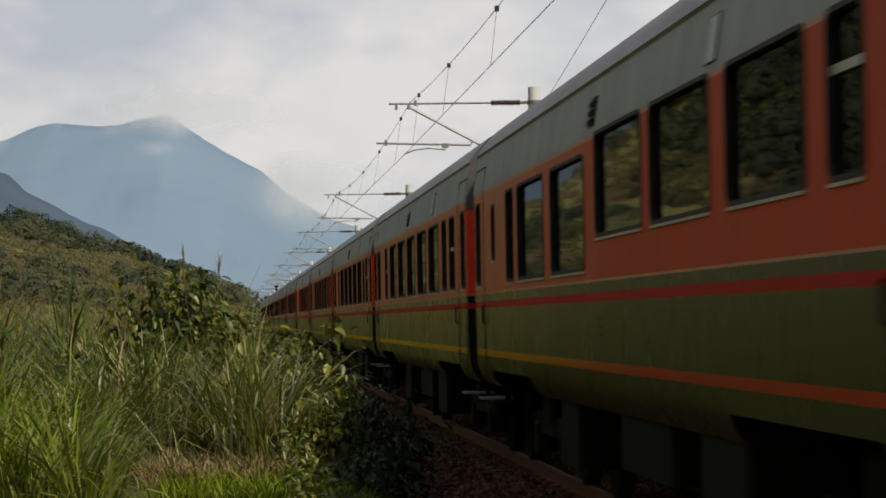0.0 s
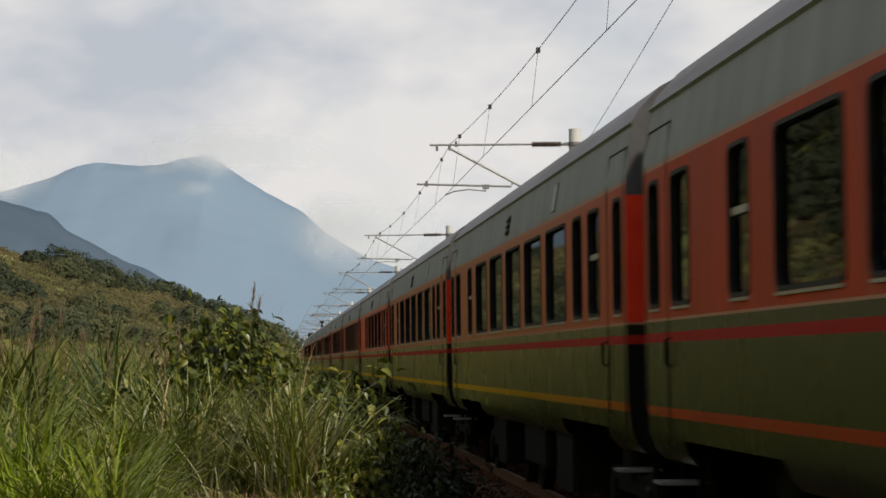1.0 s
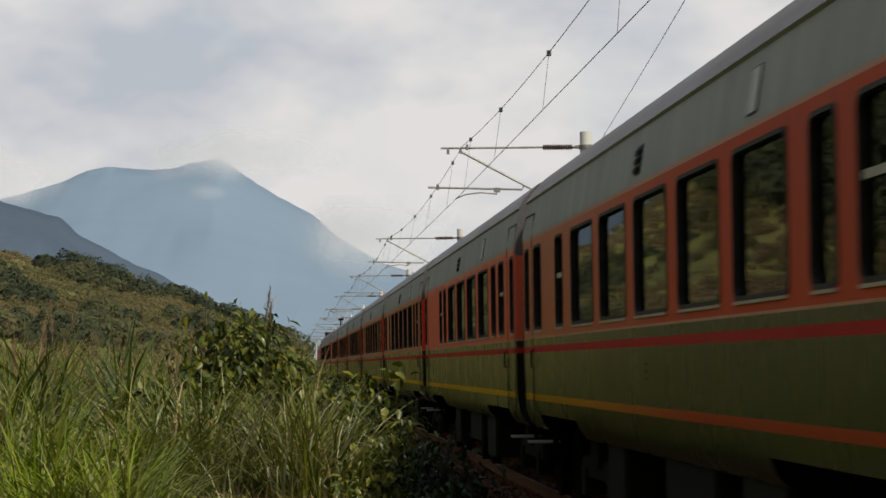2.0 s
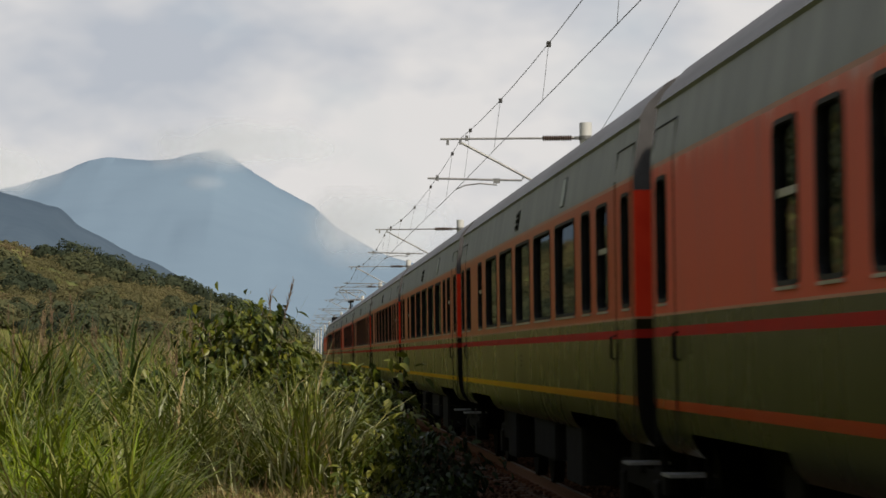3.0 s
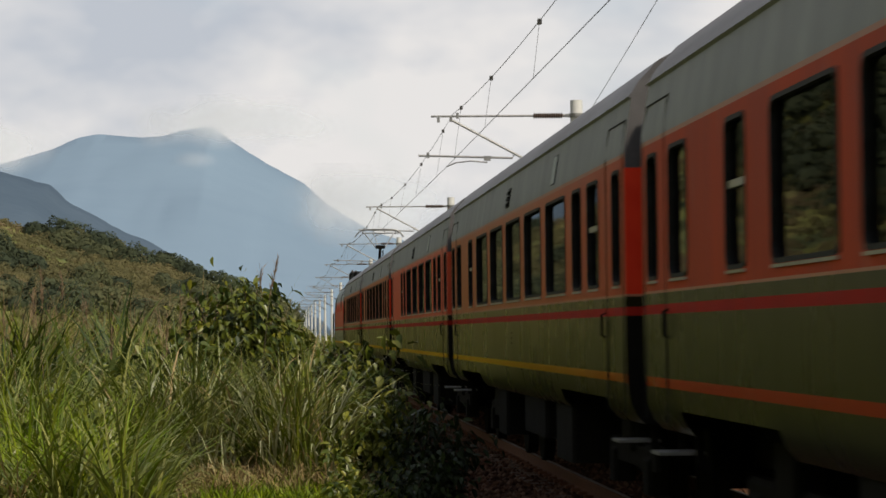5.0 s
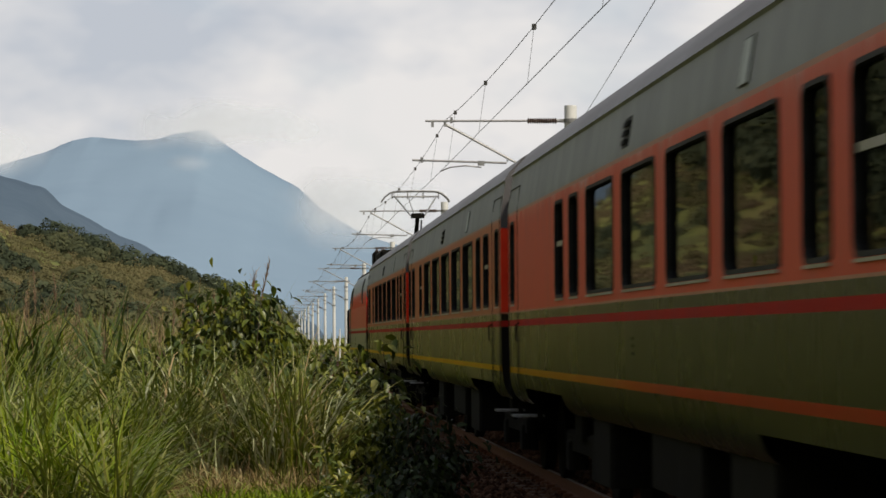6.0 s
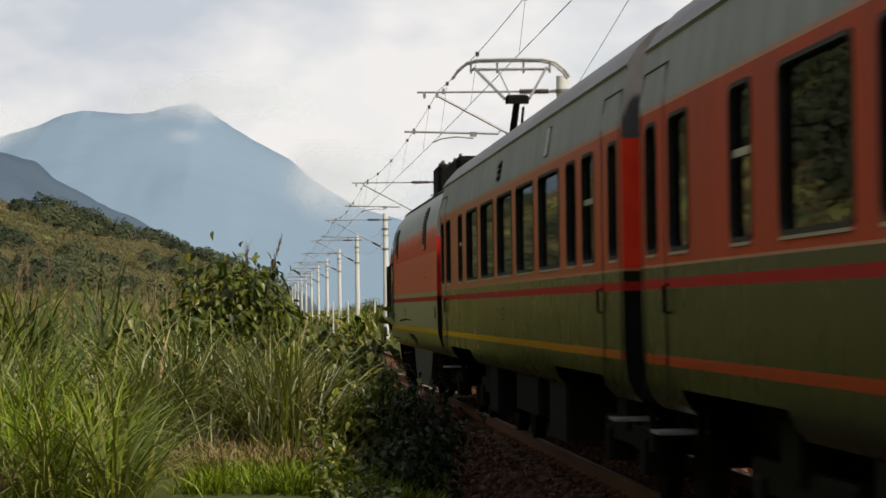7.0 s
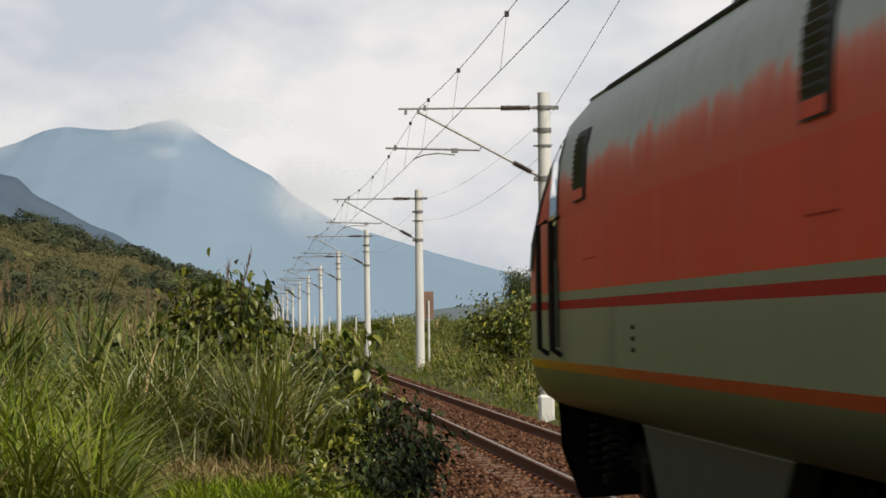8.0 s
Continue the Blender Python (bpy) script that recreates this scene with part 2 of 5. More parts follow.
grass_green = material("green_grass_blades", ((0.0308, 0.054, 0.0024), (0.0902, 0.12, 0.0056), (0.1925, 0.2, 0.0136)), 0.5, 0.5, island=0.55, spec=0.3, sss=0.25, coords="World")
grass_fresh = material("fresh_grass_blades", ((0.055, 0.1, 0.0032), (0.132, 0.19, 0.0064), (0.231, 0.27, 0.0144)), 0.5, 0.5, island=0.55, spec=0.15, sss=0.25, coords="World")
grass_pale = material("pale_grass_blades", ((0.0726, 0.094, 0.0144), (0.1518, 0.168, 0.032), (0.275, 0.255, 0.072)), 0.5, 0.45, island=0.6, spec=0.4, sss=0.2, coords="World")
grass_dry = material("dry_grass_blades", ((0.17, 0.115, 0.05), (0.28, 0.20, 0.095), (0.36, 0.28, 0.16)), 0.5, 0.7, island=0.6, spec=0.15, sss=0.2, coords="World")
grass_bleached = material("bleached_grass_blades", ((0.22, 0.24, 0.12), (0.36, 0.37, 0.22), (0.48, 0.47, 0.32)), 0.5, 0.5, island=0.6, spec=0.2, sss=0.2, coords="World")
plume_mat = material("brown_grass_plume", ((0.16, 0.10, 0.06), (0.26, 0.175, 0.11)), 5, 0.9, island=0.5, sss=0.3)
leaf_green = material("broad_green_leaves", ((0.0308, 0.048, 0.004), (0.0858, 0.105, 0.008), (0.198, 0.19, 0.0208)), 0.9, 0.4, island=0.65, sss=0.25, spec=0.45, coords="World")
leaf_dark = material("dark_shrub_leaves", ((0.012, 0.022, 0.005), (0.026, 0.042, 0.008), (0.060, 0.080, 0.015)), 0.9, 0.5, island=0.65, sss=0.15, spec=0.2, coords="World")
# leaves of the ballast-edge shrubs, blackened to paint in the train's shade
leaf_shaded = material("leaves_in_painted_shade", ((0.005, 0.009, 0.003), (0.011, 0.018, 0.005), (0.028, 0.040, 0.010)), 0.9, 0.5, island=0.65, sss=0.1, spec=0.15, coords="World")
cane_green = material("dark_cane_blades", ((0.014, 0.028, 0.006), (0.035, 0.055, 0.010), (0.08, 0.10, 0.02)), 0.5, 0.5, island=0.6, spec=0.2, sss=0.2, coords="World")
leaf_yellow = material("yellow_green_leaves", ((0.20, 0.21, 0.02), (0.34, 0.33, 0.04)), 2.0, 0.5, island=0.5, sss=0.25)
bark = material("shrub_bark", ((0.05, 0.035, 0.022), (0.09, 0.07, 0.045)), 9.0, 0.9, bump=0.3)
# the groves' foliage tones are greyed a little, with haze in the colour
hill_leaf = material("wooded_hill_foliage", ((0.070, 0.080, 0.048), (0.105, 0.115, 0.06), (0.155, 0.145, 0.074)), 0.05, 0.8, island=0.18, spec=0.05, coords="World", detail=4, sss=0.45)
hill_scrub = material("hill_scrub_foliage", ((0.1174, 0.114, 0.05986), (0.1664, 0.1486, 0.07182), (0.2349, 0.1685, 0.1137)), 0.045, 0.85, island=0.12, coords="World", detail=4, spec=0.05, sss=0.5)
hill_soil = material("hill_undergrowth", ((0.080, 0.092, 0.028), (0.13, 0.135, 0.040), (0.18, 0.145, 0.065)), 0.045, 0.95, fine=0.35, spec=0.05,
                     second=((0.055, 0.065, 0.030), 0.11, 0.50, 0.62))
hill_tree = material("dark_hill_trees", ((0.040, 0.052, 0.036), (0.062, 0.076, 0.046), (0.095, 0.105, 0.058)), 0.08, 0.8, island=0.2, spec=0.05, coords="World", detail=4, sss=0.4)
# distance haze is mixed into the base colours of these three
ridge_mat = material("haze_painted_ridge", ((0.060, 0.086, 0.122), (0.076, 0.105, 0.143)), 0.012, 1.0, fine=0.4, spec=0.0)
mount_mat = material("haze_painted_mountain", ((0.148, 0.207, 0.280), (0.167, 0.230, 0.305)), 0.0016, 1.0, fine=0.35, spec=0.0)
low_hill_mat = material("haze_painted_low_hill", ((0.09, 0.115, 0.125), (0.115, 0.14, 0.15)), 0.01, 1.0, fine=0.4, spec=0.0)


# ---- building blocks ----
class Mesh:
    """Collects vertices and faces with a material slot each."""

    def __init__(self):
        self.v, self.f, self.m, self.mats = [], [], [], []

    def slot(self, mat):
        if mat not in self.mats:
            self.mats.append(mat)
        return self.mats.index(mat)

    def face(self, pts, mat):
        k = len(self.v)
        self.v.extend(tuple(p) for p in pts)
        self.f.append(tuple(range(k, k + len(pts))))
        self.m.append(self.slot(mat))

    def grid(self, rows, mat, closed=False):
        """rows of points joined into quads."""
        k, w = len(self.v), len(rows[0])
        for r in rows:
            self.v.extend(tuple(p) for p in r)
        s = self.slot(mat)
        for i in range(len(rows) - 1):
            for j in range(w if closed else w - 1):
                a, b = k + i * w + j, k + i * w + (j + 1) % w
                self.f.append((a, b, b + w, a + w))
                self.m.append(s)

    def box(self, x0, x1, y0, y1, z0, z1, mat, c=0.0):
        """A box; c: width of its chamfer in plan and at the top."""
        if not c:
            p = [(x, y, z) for z in (z0, z1) for x, y in ((x0, y0), (x1, y0), (x1, y1), (x0, y1))]
            for q in ((3, 2, 1, 0), (4, 5, 6, 7), (0, 1, 5, 4), (1, 2, 6, 5), (2, 3, 7, 6), (3, 0, 4, 7)):
                self.face([p[i] for i in q], mat)
            return

        def ring(d, z):
            return [(x0 + d, y0 + c, z), (x0 + c, y0 + d, z), (x1 - c, y0 + d, z), (x1 - d, y0 + c, z),
                    (x1 - d, y1 - c, z), (x1 - c, y1 - d, z), (x0 + c, y1 - d, z), (x0 + d, y1 - c, z)]
        rows = [ring(0, z0), ring(0, z1 - c), ring(c * 0.9, z1)]
        self.grid(rows, mat, closed=True)
        self.face(rows[-1], mat)
        self.face(rows[0][::-1], mat)

    def tube(self, pts, radii, mat, n=8, caps=True):
        pts = [Vector(p) for p in pts]
        if not hasattr(radii, "__len__"):
            radii = [radii] * len(pts)
        rows = []
        for i, p in enumerate(pts):
            d = (pts[min(i + 1, len(pts) - 1)] - pts[max(i - 1, 0)]).normalized()
            a = d.cross(Vector((0, 0, 1)) if abs(d.z) < 0.9 else Vector((1, 0, 0))).normalized()
            b = a.cross(d)
            rows.append([p + radii[i] * (math.cos(2 * math.pi * k / n) * a + math.sin(2 * math.pi * k / n) * b) for k in range(n)])
        self.grid(rows, mat, closed=True)
        if caps:
            self.face(rows[0][::-1], mat)
            self.face(rows[-1], mat)

    def data(self, name, smooth=False):
        me = bpy.data.meshes.new(name)
        me.from_pydata(self.v, [], self.f)
        for m in self.mats:
            me.materials.append(m)
        me.polygons.foreach_set("material_index", self.m)
        if smooth:
            bm = bmesh.new()
            bm.from_mesh(me)
            bmesh.ops.remove_doubles(bm, verts=bm.verts, dist=1e-4)
            for f in bm.faces:
                f.smooth = True
            for e in bm.edges:
                e.smooth = len(e.link_faces) == 2 and e.calc_face_angle(0) < radians(38)
            bm.to_mesh(me)
            bm.free()
        me.update()
        return me


def part(name, mesh, parent, label="", smooth=False):
    ob = new(name, mesh.data(name, smooth) if isinstance(mesh, Mesh) else mesh)
    ob.parent = parent
    if label:
        tagged(ob, label)
    return ob


def thing(name, label, category, mesh=None, group="", kind="", smooth=False):
    data = mesh.data(name, smooth) if isinstance(mesh, Mesh) else mesh
    return tagged(new(name, data), label, category, group, kind)


def sheet(name, verts, faces, mats, index=None, smooth=False):
    """A mesh from numpy arrays of vertices and equal-sized faces."""
    me = bpy.data.meshes.new(name)
    n, k = faces.shape
    me.vertices.add(len(verts))
    me.vertices.foreach_set("co", np.ascontiguousarray(verts, dtype=np.float32).ravel())
    me.loops.add(n * k)
    me.loops.foreach_set("vertex_index", np.ascontiguousarray(faces, dtype=np.int32).ravel())
    me.polygons.add(n)
    me.polygons.foreach_set("loop_start", np.arange(0, n * k, k, dtype=np.int32))
    for m in mats:
        me.materials.append(m)
    if index is not None:
        me.polygons.foreach_set("material_index", np.ascontiguousarray(index, dtype=np.int32))
    if smooth:
        me.polygons.foreach_set("use_smooth", np.ones(n, dtype=bool))
    me.update(calc_edges=True)
    me.validate()
    return me


# ---- land ----
def lerp(table, x):
    xs, ys = zip(*table)
    return float(np.interp(x, xs, ys))


def ground_z(x, y):
    """Height of the ground: it falls to the ballast bed, and rises gently away from the track on both sides."""
    left = lerp([(-14, 0.25), (-5, 0.12), (0.6, -0.04), (1.3, -0.22), (1.9, -0.50), (5.8, -0.55), (6.6, -0.35), (8.0, -0.05), (11.0, 0.1)], x)
    far = min(1.0, max(0.0, (y - 300) / 300.0))
    off = min(1.0, max(0.0, (abs(x - TRACK) - 2.2)))
    return left * (1 - far) - 0.3 * far + 0.07 * off * noise.noise((x * 0.35, y * 0.2, 0)) * (1 - far)


xs = [-4500, -2500, -1200, -600, -300, -150, -90, -60, -40, -28, -20, -15, -12, -10, -8, -6.5, -5, -4, -3, -2, -1.2, -0.5, 0.2, 0.8, 1.3,
      1.8, 2.4, 3.0, 3.8, 4.6, 5.2, 5.8, 6.4, 7, 8, 9, 10.5, 12, 15, 20, 28, 40, 60, 90, 150, 300, 600, 1200, 2500, 4500]
ys = [-4500, -2000, -800, -300, -120, -60, -30, -15, -6] + [float(v) for v in range(0, 120, 3)] + [130, 145, 165, 190, 220, 260, 300, 360, 430, 520, 650, 900, 1300, 2000, 3000, 4600]
gm = Mesh()
gm.grid([[(x, y, ground_z(x, y)) for x in xs] for y in ys], soil)
ground = thing("ground", "grassy earth beside the railway line", "ground", gm, kind="structure", smooth=True)


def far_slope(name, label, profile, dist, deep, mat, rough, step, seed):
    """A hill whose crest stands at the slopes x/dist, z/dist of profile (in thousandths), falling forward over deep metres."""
    mm = Mesh()
    lo, hi = profile[0][0], profile[-1][0]
    n = int((hi - lo) / step)
    rows = []
    for j in range(15):
        k = j / 14
        y = dist - deep * (1 - k)
        row = []
        for i in range(n + 1):
            a = lo + (hi - lo) * i / n
            x = a * 0.001 * dist
            soft_top = sum(lerp(profile, a + o) for o in (-36, -24, -12, 0, 12, 24, 36)) / 7
            top = (lerp(profile, a) * k ** 2 + soft_top * (1 - k ** 2)) * 0.001 * dist + 1.55
            gully = noise.fractal((x * rough, y * rough * 0.6, seed), 0.9, 2.1, 5)
            z = top * (k ** 0.8) + gully * top * 0.10 * math.sin(math.pi * k) + (0.012 * top * noise.fractal((x * rough * 6, seed, 0), 0.8, 2, 3) if k == 1 else 0)
            row.append((x, y, z - (2.0 if k == 0 else 0)))
        rows.append(row)
    rows.append([(x, y + deep * 0.4, -3) for x, y, z in rows[-1]])
    mm.grid(rows, mat)
    return thing(name, label, "hill", mm, kind="structure", smooth=True)


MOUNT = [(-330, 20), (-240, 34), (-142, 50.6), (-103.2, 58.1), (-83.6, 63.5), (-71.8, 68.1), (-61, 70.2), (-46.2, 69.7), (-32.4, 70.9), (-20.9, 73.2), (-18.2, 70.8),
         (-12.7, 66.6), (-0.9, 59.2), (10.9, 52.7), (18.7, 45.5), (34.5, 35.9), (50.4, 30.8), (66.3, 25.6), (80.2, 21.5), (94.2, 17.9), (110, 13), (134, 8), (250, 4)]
RIDGE = [(-900, 150), (-300, 120), (-170, 80), (-122.6, 66), (-99.2, 59.1), (-83.6, 54.4), (-77.8, 53.1), (-72, 47.5), (-62.2, 41.9), (-52.4, 36.3), (-44.6, 33.4), (-25.1, 21.7),
         (-1.4, 12.1), (6.4, 7.5), (14, 3)]
HILL = [(-900, 120), (-500, 190), (-300, 170), (-180, 125), (-132.4, 68), (-103.2, 44), (-83.8, 35.5), (-75.9, 34.5), (-66.2, 30.8), (-56.4, 29), (-44.6, 26), (-32.9, 21.6), (-23.1, 17),
        (-11.3, 12.5), (-3.4, 8.5), (2.5, 5), (9, 1)]
LOW = [(40, 1), (54, 2.9), (70, 5.3), (84, 6.9), (90, 7.4), (106, 7.2), (134, 7.8), (200, 9), (300, 4)]
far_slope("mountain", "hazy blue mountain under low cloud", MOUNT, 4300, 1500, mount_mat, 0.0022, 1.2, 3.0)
far_slope("ridge_far", "wooded ridge behind the hill, painted with blue-grey haze", RIDGE, 1500, 500, ridge_mat, 0.012, 1.2, 8.0)
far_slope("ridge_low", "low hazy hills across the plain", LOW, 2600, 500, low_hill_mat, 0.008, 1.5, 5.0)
far_slope("hillside", "wooded green hillside beyond the grass field", HILL, 430, 210, hill_soil, 0.03, 1.0, 1.0)


def unseen_side_hill():
    """An unseen hillside left of the line, past the field and behind the camera, added to block low sky light."""
    mm = Mesh()
    prof = [(-24, 0.0), (-34, 5), (-48, 16), (-66, 31), (-88, 45), (-112, 55), (-150, 62), (-210, 60), (-300, 40)]
    rows = []
    for i in range(53):
        y = -860 + 20 * i
        fade = min(1.0, max(0.0, (195 - y) / 60.0))
        row = []
        for x, z in prof:
            bend = 0.10 * max(0.0, y - 120)
            lump = 1 + 0.30 * noise.fractal((x * 0.02, y * 0.013, 21), 0.9, 2.1, 4)
            row.append((x - bend, y, z * fade * lump + 0.1 - (0.6 if z == 0 else 0)))
        rows.append(row)
    mm.grid(rows, hill_soil)
    return thing("unseen_hillside_flank", "unseen green hillside added to hold back the sky light", "hill", mm, kind="structure", smooth=True)


unseen_side_hill()

# low cloud and mist before the mountain
def cloud_material(density):
    """Cloud that thins to nothing at the rim of its bank."""
    cloud_mat = bpy.data.materials.new("drifting_cloud")
    cloud_mat.use_nodes = True
    cn, cl = cloud_mat.node_tree.nodes, cloud_mat.node_tree.links
    cn.clear()
    c_co, c_len, c_geo = cn.new("ShaderNodeTexCoord"), cn.new("ShaderNodeVectorMath"), cn.new("ShaderNodeNewGeometry")
    c_len.operation = "LENGTH"
    cl.new(c_co.outputs["Object"], c_len.inputs[0])
    c_noise = cn.new("ShaderNodeTexNoise")
    c_noise.inputs["Scale"].default_value, c_noise.inputs["Detail"].default_value = 0.016, 4
    cl.new(c_geo.outputs["Position"], c_noise.inputs["Vector"])
    c_add = cn.new("ShaderNodeMath")
    c_add.operation = "MULTIPLY_ADD"
    c_add.inputs[1].default_value = 1.1
    cl.new(c_noise.outputs["Fac"], c_add.inputs[0])
    c_inv = cn.new("ShaderNodeMath")
    c_inv.operation = "SUBTRACT"
    c_inv.inputs[0].default_value = 0.65
    cl.new(c_len.outputs["Value"], c_inv.inputs[1])
    cl.new(c_inv.outputs[0], c_add.inputs[2])
    c_ramp = cn.new("ShaderNodeMapRange")
    c_ramp.interpolation_type = "SMOOTHSTEP"
    c_ramp.inputs["From Min"].default_value, c_ramp.inputs["From Max"].default_value = 0.12, 1.15
    c_ramp.inputs["To Max"].default_value = density
    cl.new(c_add.outputs[0], c_ramp.inputs["Value"])
    c_clear, c_white, c_mix, c_out = cn.new("ShaderNodeBsdfTransparent"), cn.new("ShaderNodeBsdfDiffuse"), cn.new("ShaderNodeMixShader"), cn.new("ShaderNodeOutputMaterial")
    c_white.inputs["Color"].default_value = (0.60, 0.64, 0.72, 1)
    cl.new(c_ramp.outputs["Result"], c_mix.inputs[0])
    cl.new(c_clear.outputs[0], c_mix.inputs[1])
    cl.new(c_white.outputs[0], c_mix.inputs[2])
    cl.new(c_mix.outputs[0], c_out.inputs["Surface"])
    return cloud_mat


def cloud_bank(label, a, h, half_a, half_h, density, dist=2680.0):
    """A bank of cloud at the slopes a, h (thousandths), fading at its rim."""
    mm = Mesh()
    mm.grid([[(i / 6, 0.5 * (i / 6) ** 2, j / 4) for i in range(-6, 7)] for j in range(-4, 5)], cloud_material(density))
    ob = thing("cloud", label, "cloud", mm, group="low clouds on the mountain", kind="structure", smooth=True)
    k = 0.001 * dist
    ob.location, ob.scale = (a * k, dist, h * k + 1.55), (half_a * k, 40, half_h * k)
    return ob


cloud_bank("white cloud resting on the mountain top", -14, 74.5, 46, 10, 0.85)
cloud_bank("soft cloud hiding the upper flank of the mountain", 33, 45, 34, 15, 0.95)
cloud_bank("white cloud beside the mountain shoulder", -108, 67, 40, 12, 0.85, 2660.0)
cloud_bank("thin wisp of mist on the mountain face", -28, 61.5, 11, 3.4, 0.24, 2640.0)



# ---- track ----
GAUGE = 1.067
Y0, Y1 = -260.0, 900.0


def make_rail(x):
    prof = [(-0.065, -0.155), (0.065, -0.155), (0.065, -0.14), (0.012, -0.12), (0.012, -0.045), (0.033, -0.035), (0.033, -0.008), (0.022, 0.0),
            (-0.022, 0.0), (-0.033, -0.008), (-0.033, -0.035), (-0.012, -0.045), (-0.012, -0.12), (-0.065, -0.14)]
    body, top = Mesh(), Mesh()
    rows = [[(px, y, pz) for px, pz in prof] for y in (Y0, Y1)]
    body.grid(rows, rust, closed=True)
    body.face([(px, Y0, pz) for px, pz in prof], rust)
    top.box(-0.020, 0.020, Y0, Y1, 0.0, 0.004, rail_top)
    ob = thing("rail", "rusty steel rail with a bright worn top", "rail", body, group="rails of the track")
    part("running_surface", top, ob, "bright worn steel top")
    ob.location = (x, 0, -0.004)
    return ob


make_rail(TRACK - GAUGE / 2 - 0.033)
make_rail(TRACK + GAUGE / 2 + 0.033)

bed = Mesh()
bed_prof = [(-2.45, -0.47), (-1.75, -0.33), (-1.35, -0.19), (-0.65, -0.175), (-0.5, -0.165), (0, -0.155), (0.5, -0.165), (0.65, -0.175), (1.35, -0.19), (1.75, -0.36), (2.4, -0.56)]
bed_ys = [Y0 + (Y1 - Y0) * i / 1160 for i in range(1161)]
bed.grid([[(TRACK + x + 0.08 * noise.noise((x, y * 0.8, 4)), y, z + 0.035 * noise.noise((x * 2, y * 1.1, 9))) for x, z in bed_prof] for y in bed_ys], bed_mat)
track_bed = thing("track_bed", "rust-brown ballast bed under the rails", "track bed", bed, kind="structure", smooth=True)

# loose ballast stones, where the camera sees the bed nearest
rng = np.random.default_rng(7)
N = 42000
sy = 23 + 110 * rng.random(N) ** 1.9
sx = rng.uniform(-2.3, 2.3, N)
sz = np.interp(sx, [p[0] for p in bed_prof], [p[1] for p in bed_prof]) + 0.012
r = 0.016 + 0.040 * rng.random(N) ** 1.5
octa = np.array([(1, 0, 0), (0, 1, 0), (-1, 0, 0), (0, -1, 0), (0.1, 0.1, 0.8), (0, 0, -0.6)])
ofc = np.array([(0, 1, 4), (1, 2, 4), (2, 3, 4), (3, 0, 4), (1, 0, 5), (2, 1, 5), (3, 2, 5), (0, 3, 5)])
ang = rng.uniform(0, 6.28, N)
base = octa[None] * r[:, None, None] * rng.uniform(0.65, 1.25, (N, 6, 1))
vx = base[..., 0] * np.cos(ang)[:, None] - base[..., 1] * np.sin(ang)[:, None]
vy = base[..., 0] * np.sin(ang)[:, None] + base[..., 1] * np.cos(ang)[:, None]
stones = np.stack([vx + (sx + TRACK)[:, None], vy + sy[:, None], base[..., 2] + sz[:, None]], -1).reshape(-1, 3)
faces = (ofc[None] + 6 * np.arange(N)[:, None, None]).reshape(-1, 3)
tagged(new("ballast", sheet("ballast", stones, faces, [ballast_mat])), "loose rust-stained ballast stones between the rails", "ballast", kind="stuff")

sl = Mesh()
sl.box(-1.0, 1.0, -0.12, 0.12, -0.36, -0.155, sleeper_mat, c=0.02)
clip = Mesh()
clip.box(-0.05, 0.05, -0.05, 0.05, -0.155, -0.115, rust, c=0.012)
sleeper = thing("sleeper", "stained concrete sleeper in the ballast", "sleeper", sl, group="sleepers of the track")
for k in (-1, 1):
    for s in (-1, 1):
        c = part("rail_clip", clip, sleeper, "rusty rail clip")
        c.location = (k * (GAUGE / 2 + 0.033) + s * 0.095, 0, 0)
sleeper.location = (TRACK, 20.0, 0.0)
for i in range(1, 130):
    copy_thing(sleeper, pose(TRACK, 20 + 0.62 * i, 0))

# ---- overhead line ----
MAST_X, MAST_Y, SPAN = 7.0, 65.1, 46.7
WIRE_Z, MESS_Z = 5.32, 6.50


